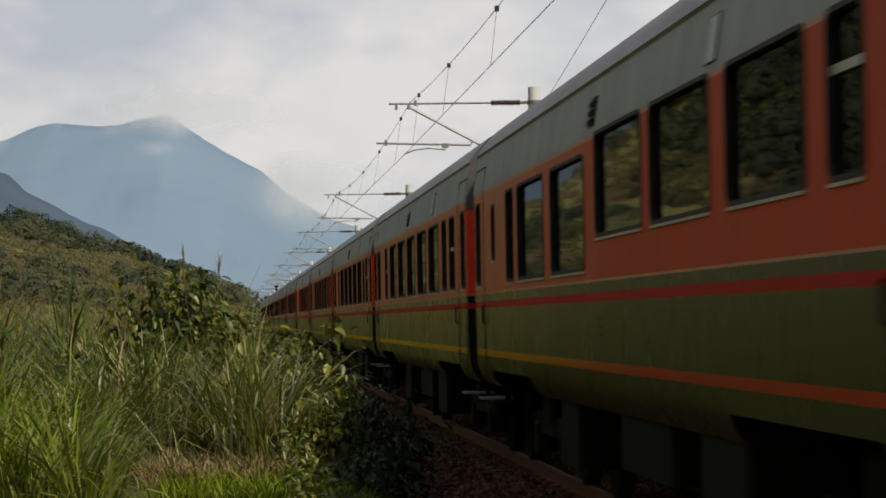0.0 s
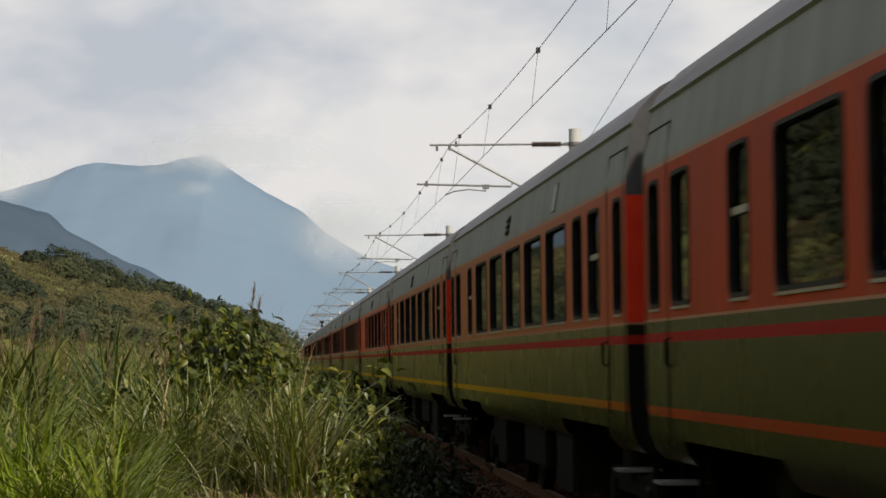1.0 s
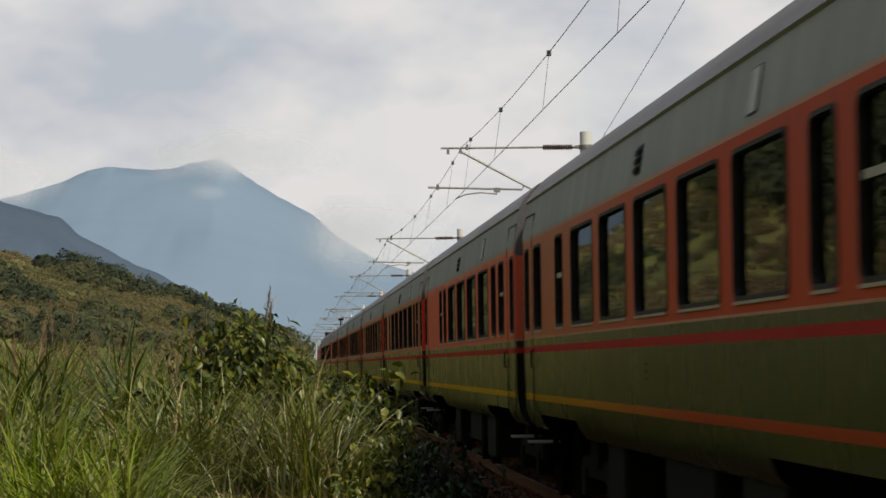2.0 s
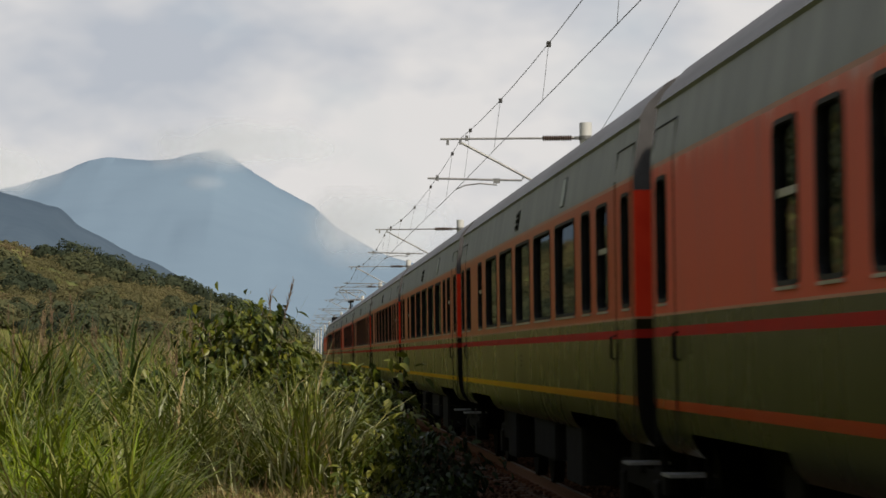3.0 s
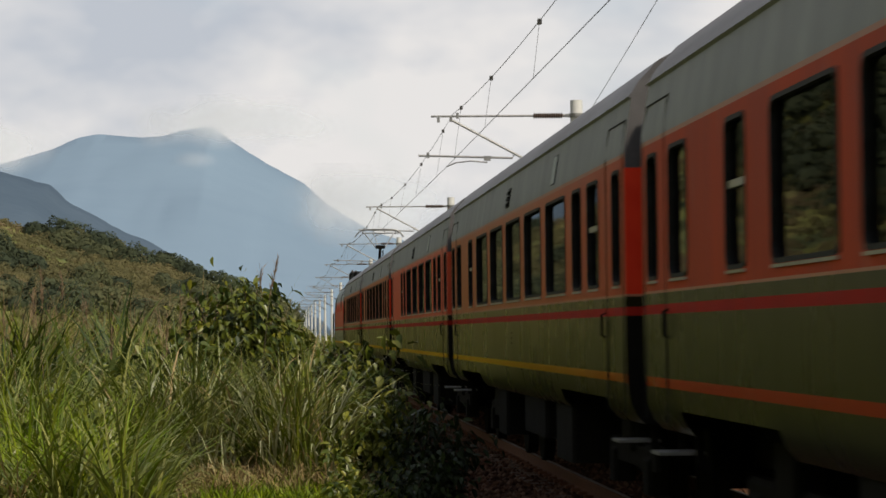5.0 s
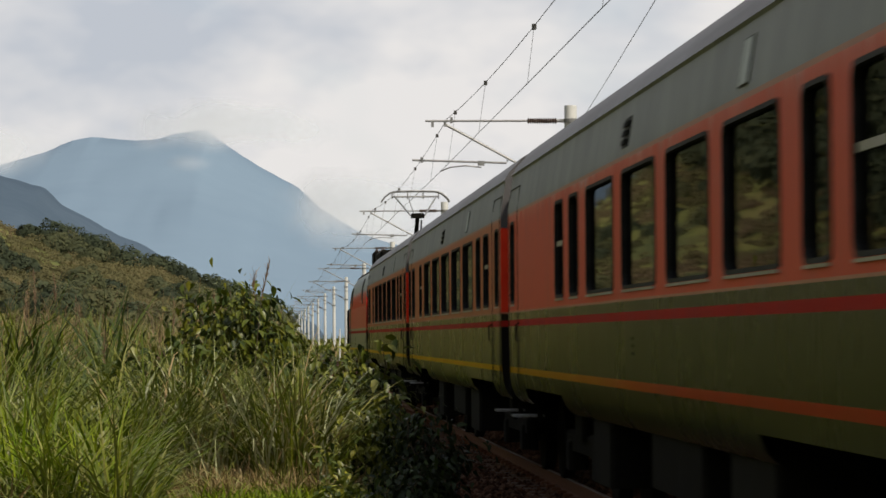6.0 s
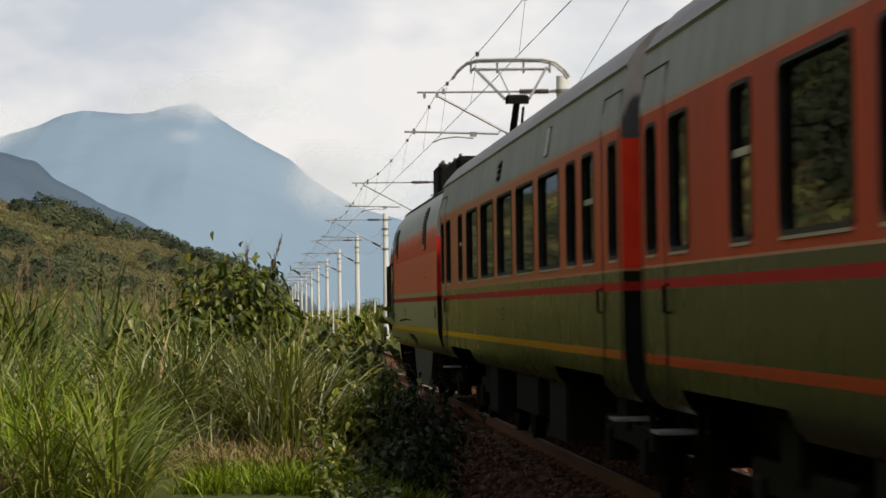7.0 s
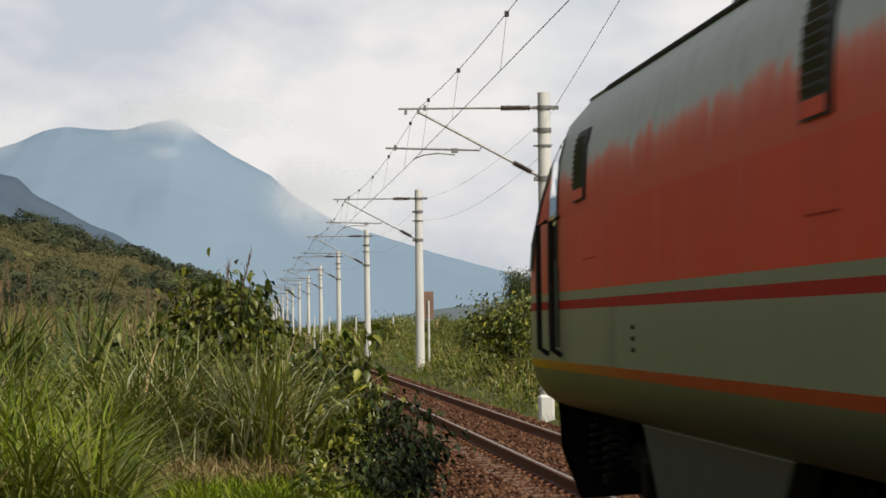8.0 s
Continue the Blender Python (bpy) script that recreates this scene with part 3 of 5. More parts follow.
def make_mast():
    ob = thing("catenary_mast", "pale round concrete mast beside the track", "mast", group="catenary masts")
    m = Mesh()
    m.tube([(0, 0, -0.9), (0, 0, 2.5), (0, 0, 6.85)], [0.185, 0.168, 0.142], concrete, 20)
    part("pole", m, ob, "tapered pale concrete pole", smooth=True)
    for z, w in ((6.50, 0.09), (5.98, 0.10), (5.62, 0.05), (4.86, 0.12)):
        b = Mesh()
        b.tube([(0, 0, z - w / 2), (0, 0, z + w / 2)], [0.172, 0.172], galv, 20)
        b.box(-0.25, -0.15, -0.06, 0.06, z - w * 0.4, z + w * 0.4, galv)
        if z > 6.4:
            b.box(0.15, 0.34, -0.04, 0.04, z - 0.045, z + 0.045, galv)
        part("clamp_band", b, ob, "galvanised steel band")
    t = Mesh()
    t.tube([(-3.36, 0, 6.50), (-1.0, 0, 6.50)], 0.024, galv, 8)
    t.tube([(-0.32, 0, 6.50), (-0.15, 0, 6.50)], 0.035, galv, 8)
    part("top_tube", t, ob, "thin galvanised tube")
    s = Mesh()
    s.tube([(-2.90, 0, 6.40), (-2.86, 0, 6.40), (-0.72, 0, 5.24)], 0.028, galv, 8)
    s.tube([(-0.30, 0, 5.01), (-0.16, 0, 4.93)], 0.035, galv, 8)
    part("stay_tube", s, ob, "slanting galvanised tube")
    for a, b2 in (((-1.0, 0, 6.50), (-0.32, 0, 6.50)), ((-0.72, 0, 5.24), (-0.30, 0, 5.01))):
        q, va, vb = Mesh(), Vector(a), Vector(b2)
        n = 13
        pts, rad = [], []
        for i in range(n * 2 + 1):
            pts.append(va.lerp(vb, i / (n * 2)))
            rad.append(0.075 if i % 2 else 0.04)
        q.tube(pts, rad, porcelain, 10)
        part("insulator", q, ob, "ribbed brown insulator")
    g2 = Mesh()
    g2.tube([(-3.66, 0, 5.60), (-1.49, 0, 5.53), (-1.46, 0, 5.60)], 0.024, galv, 8)
    part("registration_tube", g2, ob, "thin galvanised tube")
    d = Mesh()
    arc = [(-2.08, 0, 5.50), (-2.07, 0, 5.43), (-2.45, 0, 5.47), (-2.8, 0, 5.43), (-3.02, 0, 5.34)]
    d.tube(arc, 0.018, galv, 6)
    d.box(-2.15, -2.0, -0.03, 0.03, 5.47, 5.58, galv)
    part("steady_arm", d, ob, "bent steady arm")
    for x, z in ((-3.19, 6.44), (-2.9, 6.45), (-2.75, 6.53), (-3.44, 5.62)):
        h = Mesh()
        h.box(x - 0.03, x + 0.03, -0.03, 0.03, z - 0.08, z + 0.05, galv)
        part("wire_clamp", h, ob)
    return ob


mast = make_mast()
mast.location = (MAST_X, MAST_Y, 0)
for i in range(-2, 14):
    if i:
        copy_thing(mast, pose(MAST_X, MAST_Y + SPAN * i, 0))


def hang(name, label, ends, sag, radius, drops=0):
    """A wire from mast to mast, hanging by sag in each span."""
    m = Mesh()
    for (x0, y0, z0), (x1, y1, z1) in zip(ends, ends[1:]):
        pts = []
        for i in range(13):
            k = i / 12
            pts.append((x0 + (x1 - x0) * k, y0 + (y1 - y0) * k, z0 + (z1 - z0) * k - 4 * sag * k * (1 - k)))
        m.tube(pts, radius, copper, 5, caps=False)
    return thing(name, label, "wire", m, group="overhead wires")


# masts 0 and 1 are numbers 2 and 3 of the stops; the wires swing to the other side of the track at the near one
stops = [MAST_Y + SPAN * i for i in range(-3, 14)]


def wire_x(y, near, far):
    return near if y < MAST_Y - 1 else far


def wires(name, label, x_near, x_far, z, sag, first=0, radius=0.0065):
    """One wire per span."""
    for a, b in zip(stops[first:], stops[first + 1:]):
        hang(name, label, [(wire_x(a, x_near, x_far), a, z), (wire_x(b, x_near, x_far), b, z)], sag, radius)


wires("contact_wire", "thin dark contact wire over the track", 3.82, 3.97, WIRE_Z, 0.0)
wires("messenger_wire", "thin sagging messenger wire over the track", 3.86, 4.14, MESS_Z + 0.04, 0.36)
wires("feeder_wire", "thin feeder wire on the outside of the masts", 7.3, 7.3, 6.5, 0.36, first=3, radius=0.004)
wires("return_wire", "thin return wire sagging between the masts", 7.2, 7.2, 5.65, 0.47, first=3, radius=0.004)
hang("anchor_wire", "thin wire slanting from the track to a mast", [(4.2, stops[2], 6.5), (7.25, stops[3], 6.5)], 0.05, 0.006)

for i in range(3, 9):
    a, b = stops[i - 1], stops[i]
    for k in (0.08, 0.30, 0.51, 0.73, 0.93):
        y = a + SPAN * k
        zt = MESS_Z + 0.04 - 4 * 0.36 * k * (1 - k)
        xt = wire_x(a, 3.86, 4.14) * (1 - k) + wire_x(b, 3.86, 4.14) * k
        xb = wire_x(a, 3.82, 3.97) * (1 - k) + wire_x(b, 3.82, 3.97) * k
        m = Mesh()
        m.tube([(xt, y, zt), (xb, y, WIRE_Z)], 0.0035, copper, 4)
        m.box(xt - 0.03, xt + 0.03, y - 0.06, y + 0.06, zt - 0.05, zt + 0.03, copper)
        thing("dropper", "thin wire dropper with a small clip", "dropper", m, group="droppers between the overhead wires")

# a board on a post beside the second mast, a marker stone by the track
sg = thing("trackside_board", "brown board on a thin pale post beside a mast", "sign")
m = Mesh()
m.box(-0.30, 0.28, -0.02, 0.02, 1.75, 2.86, sign_brown)
part("board", m, sg, "plain brown back of a board")
m = Mesh()
m.tube([(0.07, -0.05, -0.7), (0.07, -0.05, 2.5)], 0.045, concrete, 10)
part("post", m, sg, "thin pale post")
sg.location = (7.45, 114.5, 0)
m = Mesh()
m.box(-0.16, 0.16, -0.13, 0.13, -0.6, 0.08, concrete, c=0.05)
ms = thing("marker_stone", "small weathered concrete marker by the track", "marker", m)
ms.location = (6.15, 57.5, 0)


# ---- train ----
PITCH, GAP = 19.8, 0.9
LEN = PITCH - GAP                       # a coach's body; its own y runs from 0 at the end towards the camera
HALF = 1.44
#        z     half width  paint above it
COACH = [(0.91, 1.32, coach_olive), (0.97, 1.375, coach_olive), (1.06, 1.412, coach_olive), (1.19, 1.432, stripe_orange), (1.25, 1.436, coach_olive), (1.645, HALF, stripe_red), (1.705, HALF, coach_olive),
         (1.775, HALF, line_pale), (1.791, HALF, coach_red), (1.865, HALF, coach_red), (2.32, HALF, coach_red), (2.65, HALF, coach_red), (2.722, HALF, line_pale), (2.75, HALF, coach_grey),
         (2.80, 1.438, coach_grey), (3.12, 1.385, coach_grey), (3.135, 1.405, roof_dark), (3.155, 1.385, roof_dark), (3.23, 1.34, roof_dark), (3.38, 1.2, roof_dark), (3.53, 0.93, roof_dark), (3.62, 0.55, roof_dark), (3.66, 0.0, None)]
WIN_Z0, WIN_Z1 = 1.865, 2.65
NARROW_DOOR = [(0.27, 0.73), (LEN - 0.73, LEN - 0.27)]
NARROW = [(1.57, 2.31), (2.75, 3.40), (14.85, 15.5), (16.9, 17.65)]
BIG = [(3.95 + 2.13 * i, 3.95 + 2.13 * i + 1.66) for i in range(5)]


def rounded(y0, y1, z0, z1, r, n=4):
    pts = []
    for cy, cz, a0 in ((y1 - r, z1 - r, 0), (y0 + r, z1 - r, 90), (y0 + r, z0 + r, 180), (y1 - r, z0 + r, 270)):
        for i in range(n + 1):
            a = radians(a0 + 90 * i / n)
            pts.append((cy + r * math.cos(a), cz + r * math.sin(a)))
    return pts


def make_window(parent, y0, y1, side, z0=WIN_Z0, z1=WIN_Z1, split=0.0, half=HALF):
    """A window: rubber frame with rounded corners, a slab of glass, a bright sill strip; side -1 faces the camera."""
    fr = Mesh()
    ro, ri = rounded(y0 - 0.008, y1 + 0.008, z0 - 0.008, z1 + 0.008, 0.09), rounded(y0 + 0.016, y1 - 0.016, z0 + 0.016, z1 - 0.016, 0.085)
    x = side * half
    out = side * 0.006
    fr.grid([[(x - out, y, z) for y, z in ro], [(x + out, y, z) for y, z in ro], [(x + out, y, z) for y, z in ri], [(x - side * 0.05, y, z) for y, z in ri]], rubber, closed=True)
    w = part("window", fr, parent)
    pane = Mesh()
    for d in (0.030, 0.038):
        pts = [(x - side * d, y, z) for y, z in ri]
        pane.face(pts if (d < 0.035) == (side > 0) else pts[::-1], glass)
    gl = part("pane", pane, w, "dark tinted glass")
    gl.visible_shadow = False
    st = Mesh()
    st.box(min(x, x + side * 0.012), max(x, x + side * 0.012), y0 + 0.04, y1 - 0.04, z0 - 0.028, z0 - 0.012, steel)
    part("sill", st, w, "bright sill strip")
    if split:
        b = Mesh()
        b.box(min(x - side * 0.025, x - side * 0.01), max(x - side * 0.025, x - side * 0.01), y0 + 0.03, y1 - 0.03, split - 0.02, split + 0.02, steel)
        part("glazing_bar", b, w)
    return w


def shell(levels, holes, length, skip_low=()):
    """Walls, roof and ends from the levels of the section, with openings (y0, y1, z0, z1) in the sides."""
    m = Mesh()
    zs = sorted({l[0] for l in levels} | {z for h in holes for z in h[2:]})
    wide = [(l[0], l[1]) for l in levels]
    fine = [(z, lerp(wide, z), [l[2] for l in levels if l[0] <= z][-1]) for z in zs]
    cuts = sorted({0.0, length, *[v for h in holes for v in h[:2]], *[v for h in skip_low for v in h]})
    for s in (-1, 1):
        for (z0, w0, mat), (z1, w1, _) in zip(fine, fine[1:]):
            for a, b in zip(cuts, cuts[1:]):
                mid, mz = (a + b) / 2, (z0 + z1) / 2
                if any(h[0] < mid < h[1] and h[2] < mz < h[3] for h in holes):
                    continue
                if z1 < 1.08 and any(h[0] < mid < h[1] for h in skip_low):
                    continue
                q = [(s * w0, a, z0), (s * w0, b, z0), (s * w1, b, z1), (s * w1, a, z1)]
                m.face(q if s > 0 else q[::-1], mat)
    for y, flip in ((0.0, False), (length, True)):
        for (z0, w0, mat), (z1, w1, _) in zip(levels, levels[1:]):
            q = [(-w0, y, z0), (w0, y, z0), (w1, y, z1), (-w1, y, z1)]
            end = under_black if z0 < 1.6 else roof_dark if z0 > 2.6 else sunlit_end_red if mat is coach_red else mat
            m.face(q[::-1] if flip else q, end)
    m.face([(-1.38, 0, 1.06), (-1.38, length, 1.06), (1.38, length, 1.06), (1.38, 0, 1.06)], under_black)
    return m


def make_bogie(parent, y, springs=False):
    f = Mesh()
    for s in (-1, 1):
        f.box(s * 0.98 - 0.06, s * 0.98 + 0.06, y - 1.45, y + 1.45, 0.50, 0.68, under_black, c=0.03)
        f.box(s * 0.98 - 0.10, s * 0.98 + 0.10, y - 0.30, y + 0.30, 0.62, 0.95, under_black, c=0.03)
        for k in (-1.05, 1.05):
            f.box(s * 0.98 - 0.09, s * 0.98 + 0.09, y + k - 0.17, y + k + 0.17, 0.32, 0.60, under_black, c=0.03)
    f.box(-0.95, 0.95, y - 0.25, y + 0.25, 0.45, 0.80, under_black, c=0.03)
    b = part("bogie", f, parent, "grimy black bogie, with painted shade")
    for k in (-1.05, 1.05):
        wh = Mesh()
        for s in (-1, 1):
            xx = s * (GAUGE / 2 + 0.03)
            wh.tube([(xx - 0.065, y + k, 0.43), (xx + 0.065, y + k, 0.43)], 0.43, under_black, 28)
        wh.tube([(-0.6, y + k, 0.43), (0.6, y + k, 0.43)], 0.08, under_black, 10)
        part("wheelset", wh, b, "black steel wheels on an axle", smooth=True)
    if springs:
        for s in (-1, 1):
            for k in (-0.42, 0.42):
                sp = Mesh()
                sp.tube([(s * 1.16 + 0.085 * math.cos(i * 0.7), y + k + 0.085 * math.sin(i * 0.7), 0.42 + 0.0072 * i) for i in range(58)], 0.016, box_grey, 6)
                part("coil_spring", sp, b, "grey steel coil spring", smooth=True)


def band(list_yy, z0=WIN_Z0, z1=WIN_Z1):
    return [(a, b, z0, z1) for a, b in list_yy]


STANDARD = band(NARROW_DOOR + NARROW + BIG)
BLANK = band(NARROW_DOOR + NARROW[:2] + [(13.65, 14.3), (12.55, 13.2)] + BIG[:4])
LOUNGE = band(NARROW_DOOR + [(14.98, 15.62), (12.62, 14.62), (10.1, 12.15)]) + [(16.7, 17.0, 2.08, 2.58)] + band([(7.38, 9.52), (5.0, 7.06), (2.62, 4.55), (1.5, 2.2)], 2.07, 2.75)


def make_coach(label, openings, barred, upper=coach_red):
    """A coach with the given windows (y0, y1, z0, z1); barred: numbers of those with a glazing bar."""
    ob = thing("coach", label, "train coach", group="coaches of the train")
    holes = openings
    levels = [(z, w, upper if c is coach_red else c) for z, w, c in COACH]
    body = shell(levels, holes, LEN, skip_low=((1.45, 4.75), (LEN - 4.75, LEN - 1.45)))
    part("body", body, ob, "grey, red and olive painted body", smooth=True)
    inner = Mesh()
    inner.box(-1.30, 1.30, 0.05, LEN - 0.05, 1.08, 1.10, box_grey)
    inner.box(-0.03, 0.03, 0.06, LEN - 0.06, 1.10, 2.0, under_black)
    for i in range(16):
        for x in (-1.2, 0.2):
            inner.box(x, x + 1.0, 3.4 + 0.8 * i, 3.52 + 0.8 * i, 1.12, 2.12, under_black, c=0.04)
    part("interior", inner, ob, "dim floor and seat backs")
    for s in (-1, 1):
        for k, (a, b, z0, z1) in enumerate(openings):
            make_window(ob, a, b, s, z0, z1, split=z0 + 0.44 if k in barred else 0)
        # entrance doors: a seam and a drip strip round each leaf, a grab rail
        for k, (a, b) in enumerate(((0.10, 1.08), (LEN - 1.08, LEN - 0.10))):
            d = Mesh()
            x = s * HALF
            d.tube([(x, a, 0.98), (x, a, 2.74), (s * 1.412, a, 2.98), (s * 1.412, b, 2.98), (x, b, 2.74), (x, b, 0.98)], 0.006, rubber, 5)
            dd = part("door", d, ob, "entrance door with rubber seams")
            g3 = Mesh()
            yy = b + 0.10 if k == 0 else a - 0.10
            g3.tube([(x, yy, 1.50), (x + s * 0.03, yy, 1.51), (x + s * 0.03, yy, 1.66), (x, yy, 1.67)], 0.011, box_grey, 6)
            part("grab_rail", g3, dd, "dull steel grab rail")
            st = Mesh()
            st.box(min(s * 1.16, s * 1.45), max(s * 1.16, s * 1.45), a + 0.30, b - 0.30, 0.77, 0.79, galv)
            for q in (a + 0.1, b - 0.14):
                st.box(min(s * 1.2, s * 1.25), max(s * 1.2, s * 1.25), q, q + 0.03, 0.72, 1.05, under_black)
            part("footstep", st, ob, "bright worn steel footstep")
        # vents and a panel in the grey band, which leans inwards
        wide = [(l[0], l[1]) for l in COACH]

        def wall(y, z, out):
            return (s * (lerp(wide, z) + out), y, z)

        def plate(mesh, y0, y1, z0, z1, out, mat):
            zz = [z0, *[z for z, _ in wide if z0 < z < z1], z1]
            mesh.grid([[wall(y0, z, -0.01), wall(y0, z, out), wall(y1, z, out), wall(y1, z, -0.01)] for z in zz], mat)
            mesh.face([wall(y0, z0, -0.01), wall(y0, z0, out), wall(y1, z0, out), wall(y1, z0, -0.01)], mat)
            mesh.face([wall(y0, z1, -0.01), wall(y0, z1, out), wall(y1, z1, out), wall(y1, z1, -0.01)], mat)

        v = Mesh()
        plate(v, 9.5, 9.8, 2.80, 3.0, 0.008, rubber)
        vent = part("vent", v, ob, "small black vent")
        for q in range(3):
            lv = Mesh()
            plate(lv, 9.53, 9.77, 2.815 + 0.06 * q, 2.85 + 0.06 * q, 0.022, box_grey)
            part("slat", lv, vent)
        p2 = Mesh()
        plate(p2, 4.79, 5.08, 2.79, 3.04, 0.006, rubber)
        pan = part("service_panel", p2, ob, "small grey panel with a dark rim")
        p3 = Mesh()
        plate(p3, 4.81, 5.03, 2.80, 3.03, 0.012, loco_grey)
        part("panel_face", p3, pan, "grey painted plate")
        mk = Mesh()
        for q in range(3):
            mk.box(min(s * 1.436, s * 1.442), max(s * 1.436, s * 1.442), 9.3, 9.38, 1.42 + 0.05 * q, 1.44 + 0.05 * q, rubber)
        part("marking", mk, ob, "small dark marking bars")
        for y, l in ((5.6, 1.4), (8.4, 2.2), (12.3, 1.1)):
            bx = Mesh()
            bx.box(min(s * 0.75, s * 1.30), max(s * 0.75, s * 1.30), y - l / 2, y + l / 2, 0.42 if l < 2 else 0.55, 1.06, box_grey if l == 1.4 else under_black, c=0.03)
            part("equipment_box", bx, ob, "grimy equipment box darkened to its shade under the coach")
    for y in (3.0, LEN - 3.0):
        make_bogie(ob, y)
    # black boxes added under the floor, so no sunlit ground shows through
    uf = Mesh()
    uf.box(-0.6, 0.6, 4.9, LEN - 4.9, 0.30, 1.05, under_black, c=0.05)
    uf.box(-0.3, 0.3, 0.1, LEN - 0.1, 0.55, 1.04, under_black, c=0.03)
    part("underframe", uf, ob, "black underframe boxes added to shut out the light beyond")
    gw = Mesh()
    n = 7
    for i in range(n):
        y = -GAP + 0.03 + (GAP - 0.06) * i / n
        gw.box(-1.20 - 0.03 * (i % 2), 1.20 + 0.03 * (i % 2), y, y + (GAP - 0.06) / n, 1.0, 3.12 + 0.03 * (i % 2), rubber)
    gw.box(-0.12, 0.12, -GAP - 0.1, 0.3, 0.62, 0.86, under_black)
    part("gangway", gw, ob, "black folded gangway bellows")
    rf = Mesh()
    for y in (3.2, 9.4, 15.6):
        rf.box(-0.55, 0.55, y - 0.9, y + 0.9, 3.6, 3.70, roof_dark, c=0.08)
    part("roof_unit", rf, ob, "low grey roof unit")
    return ob


LOCO_LEN = 16.6
LOCO = [(0.88, 1.22, loco_skirt), (0.94, 1.31, loco_skirt), (1.04, 1.385, loco_skirt), (1.19, 1.43, stripe_orange), (1.255, 1.435, loco_lower), (1.645, HALF, stripe_red), (1.71, HALF, loco_lower), (1.775, HALF, loco_red),
        (2.10, HALF, loco_red), (2.32, HALF, loco_fade), (2.52, 1.435, loco_fade), (2.76, 1.42, loco_fade), (2.90, 1.385, loco_fade), (3.02, 1.35, loco_grey), (3.17, 1.24, roof_pale), (3.19, 1.25, roof_pale), (3.24, 1.12, roof_pale), (3.34, 0.7, roof_pale), (3.38, 0.0, None)]
RAKE = [(0.88, 0.12), (1.19, 0.0), (1.9, 0.08), (2.1, 0.15), (2.25, 0.35), (2.52, 1.1), (2.76, 1.9), (2.9, 2.4), (3.02, 2.6), (3.17, 3.2), (3.24, 3.4), (3.38, 3.9)]
RAKE_Y, RAKE_L = 11.5, 4.65


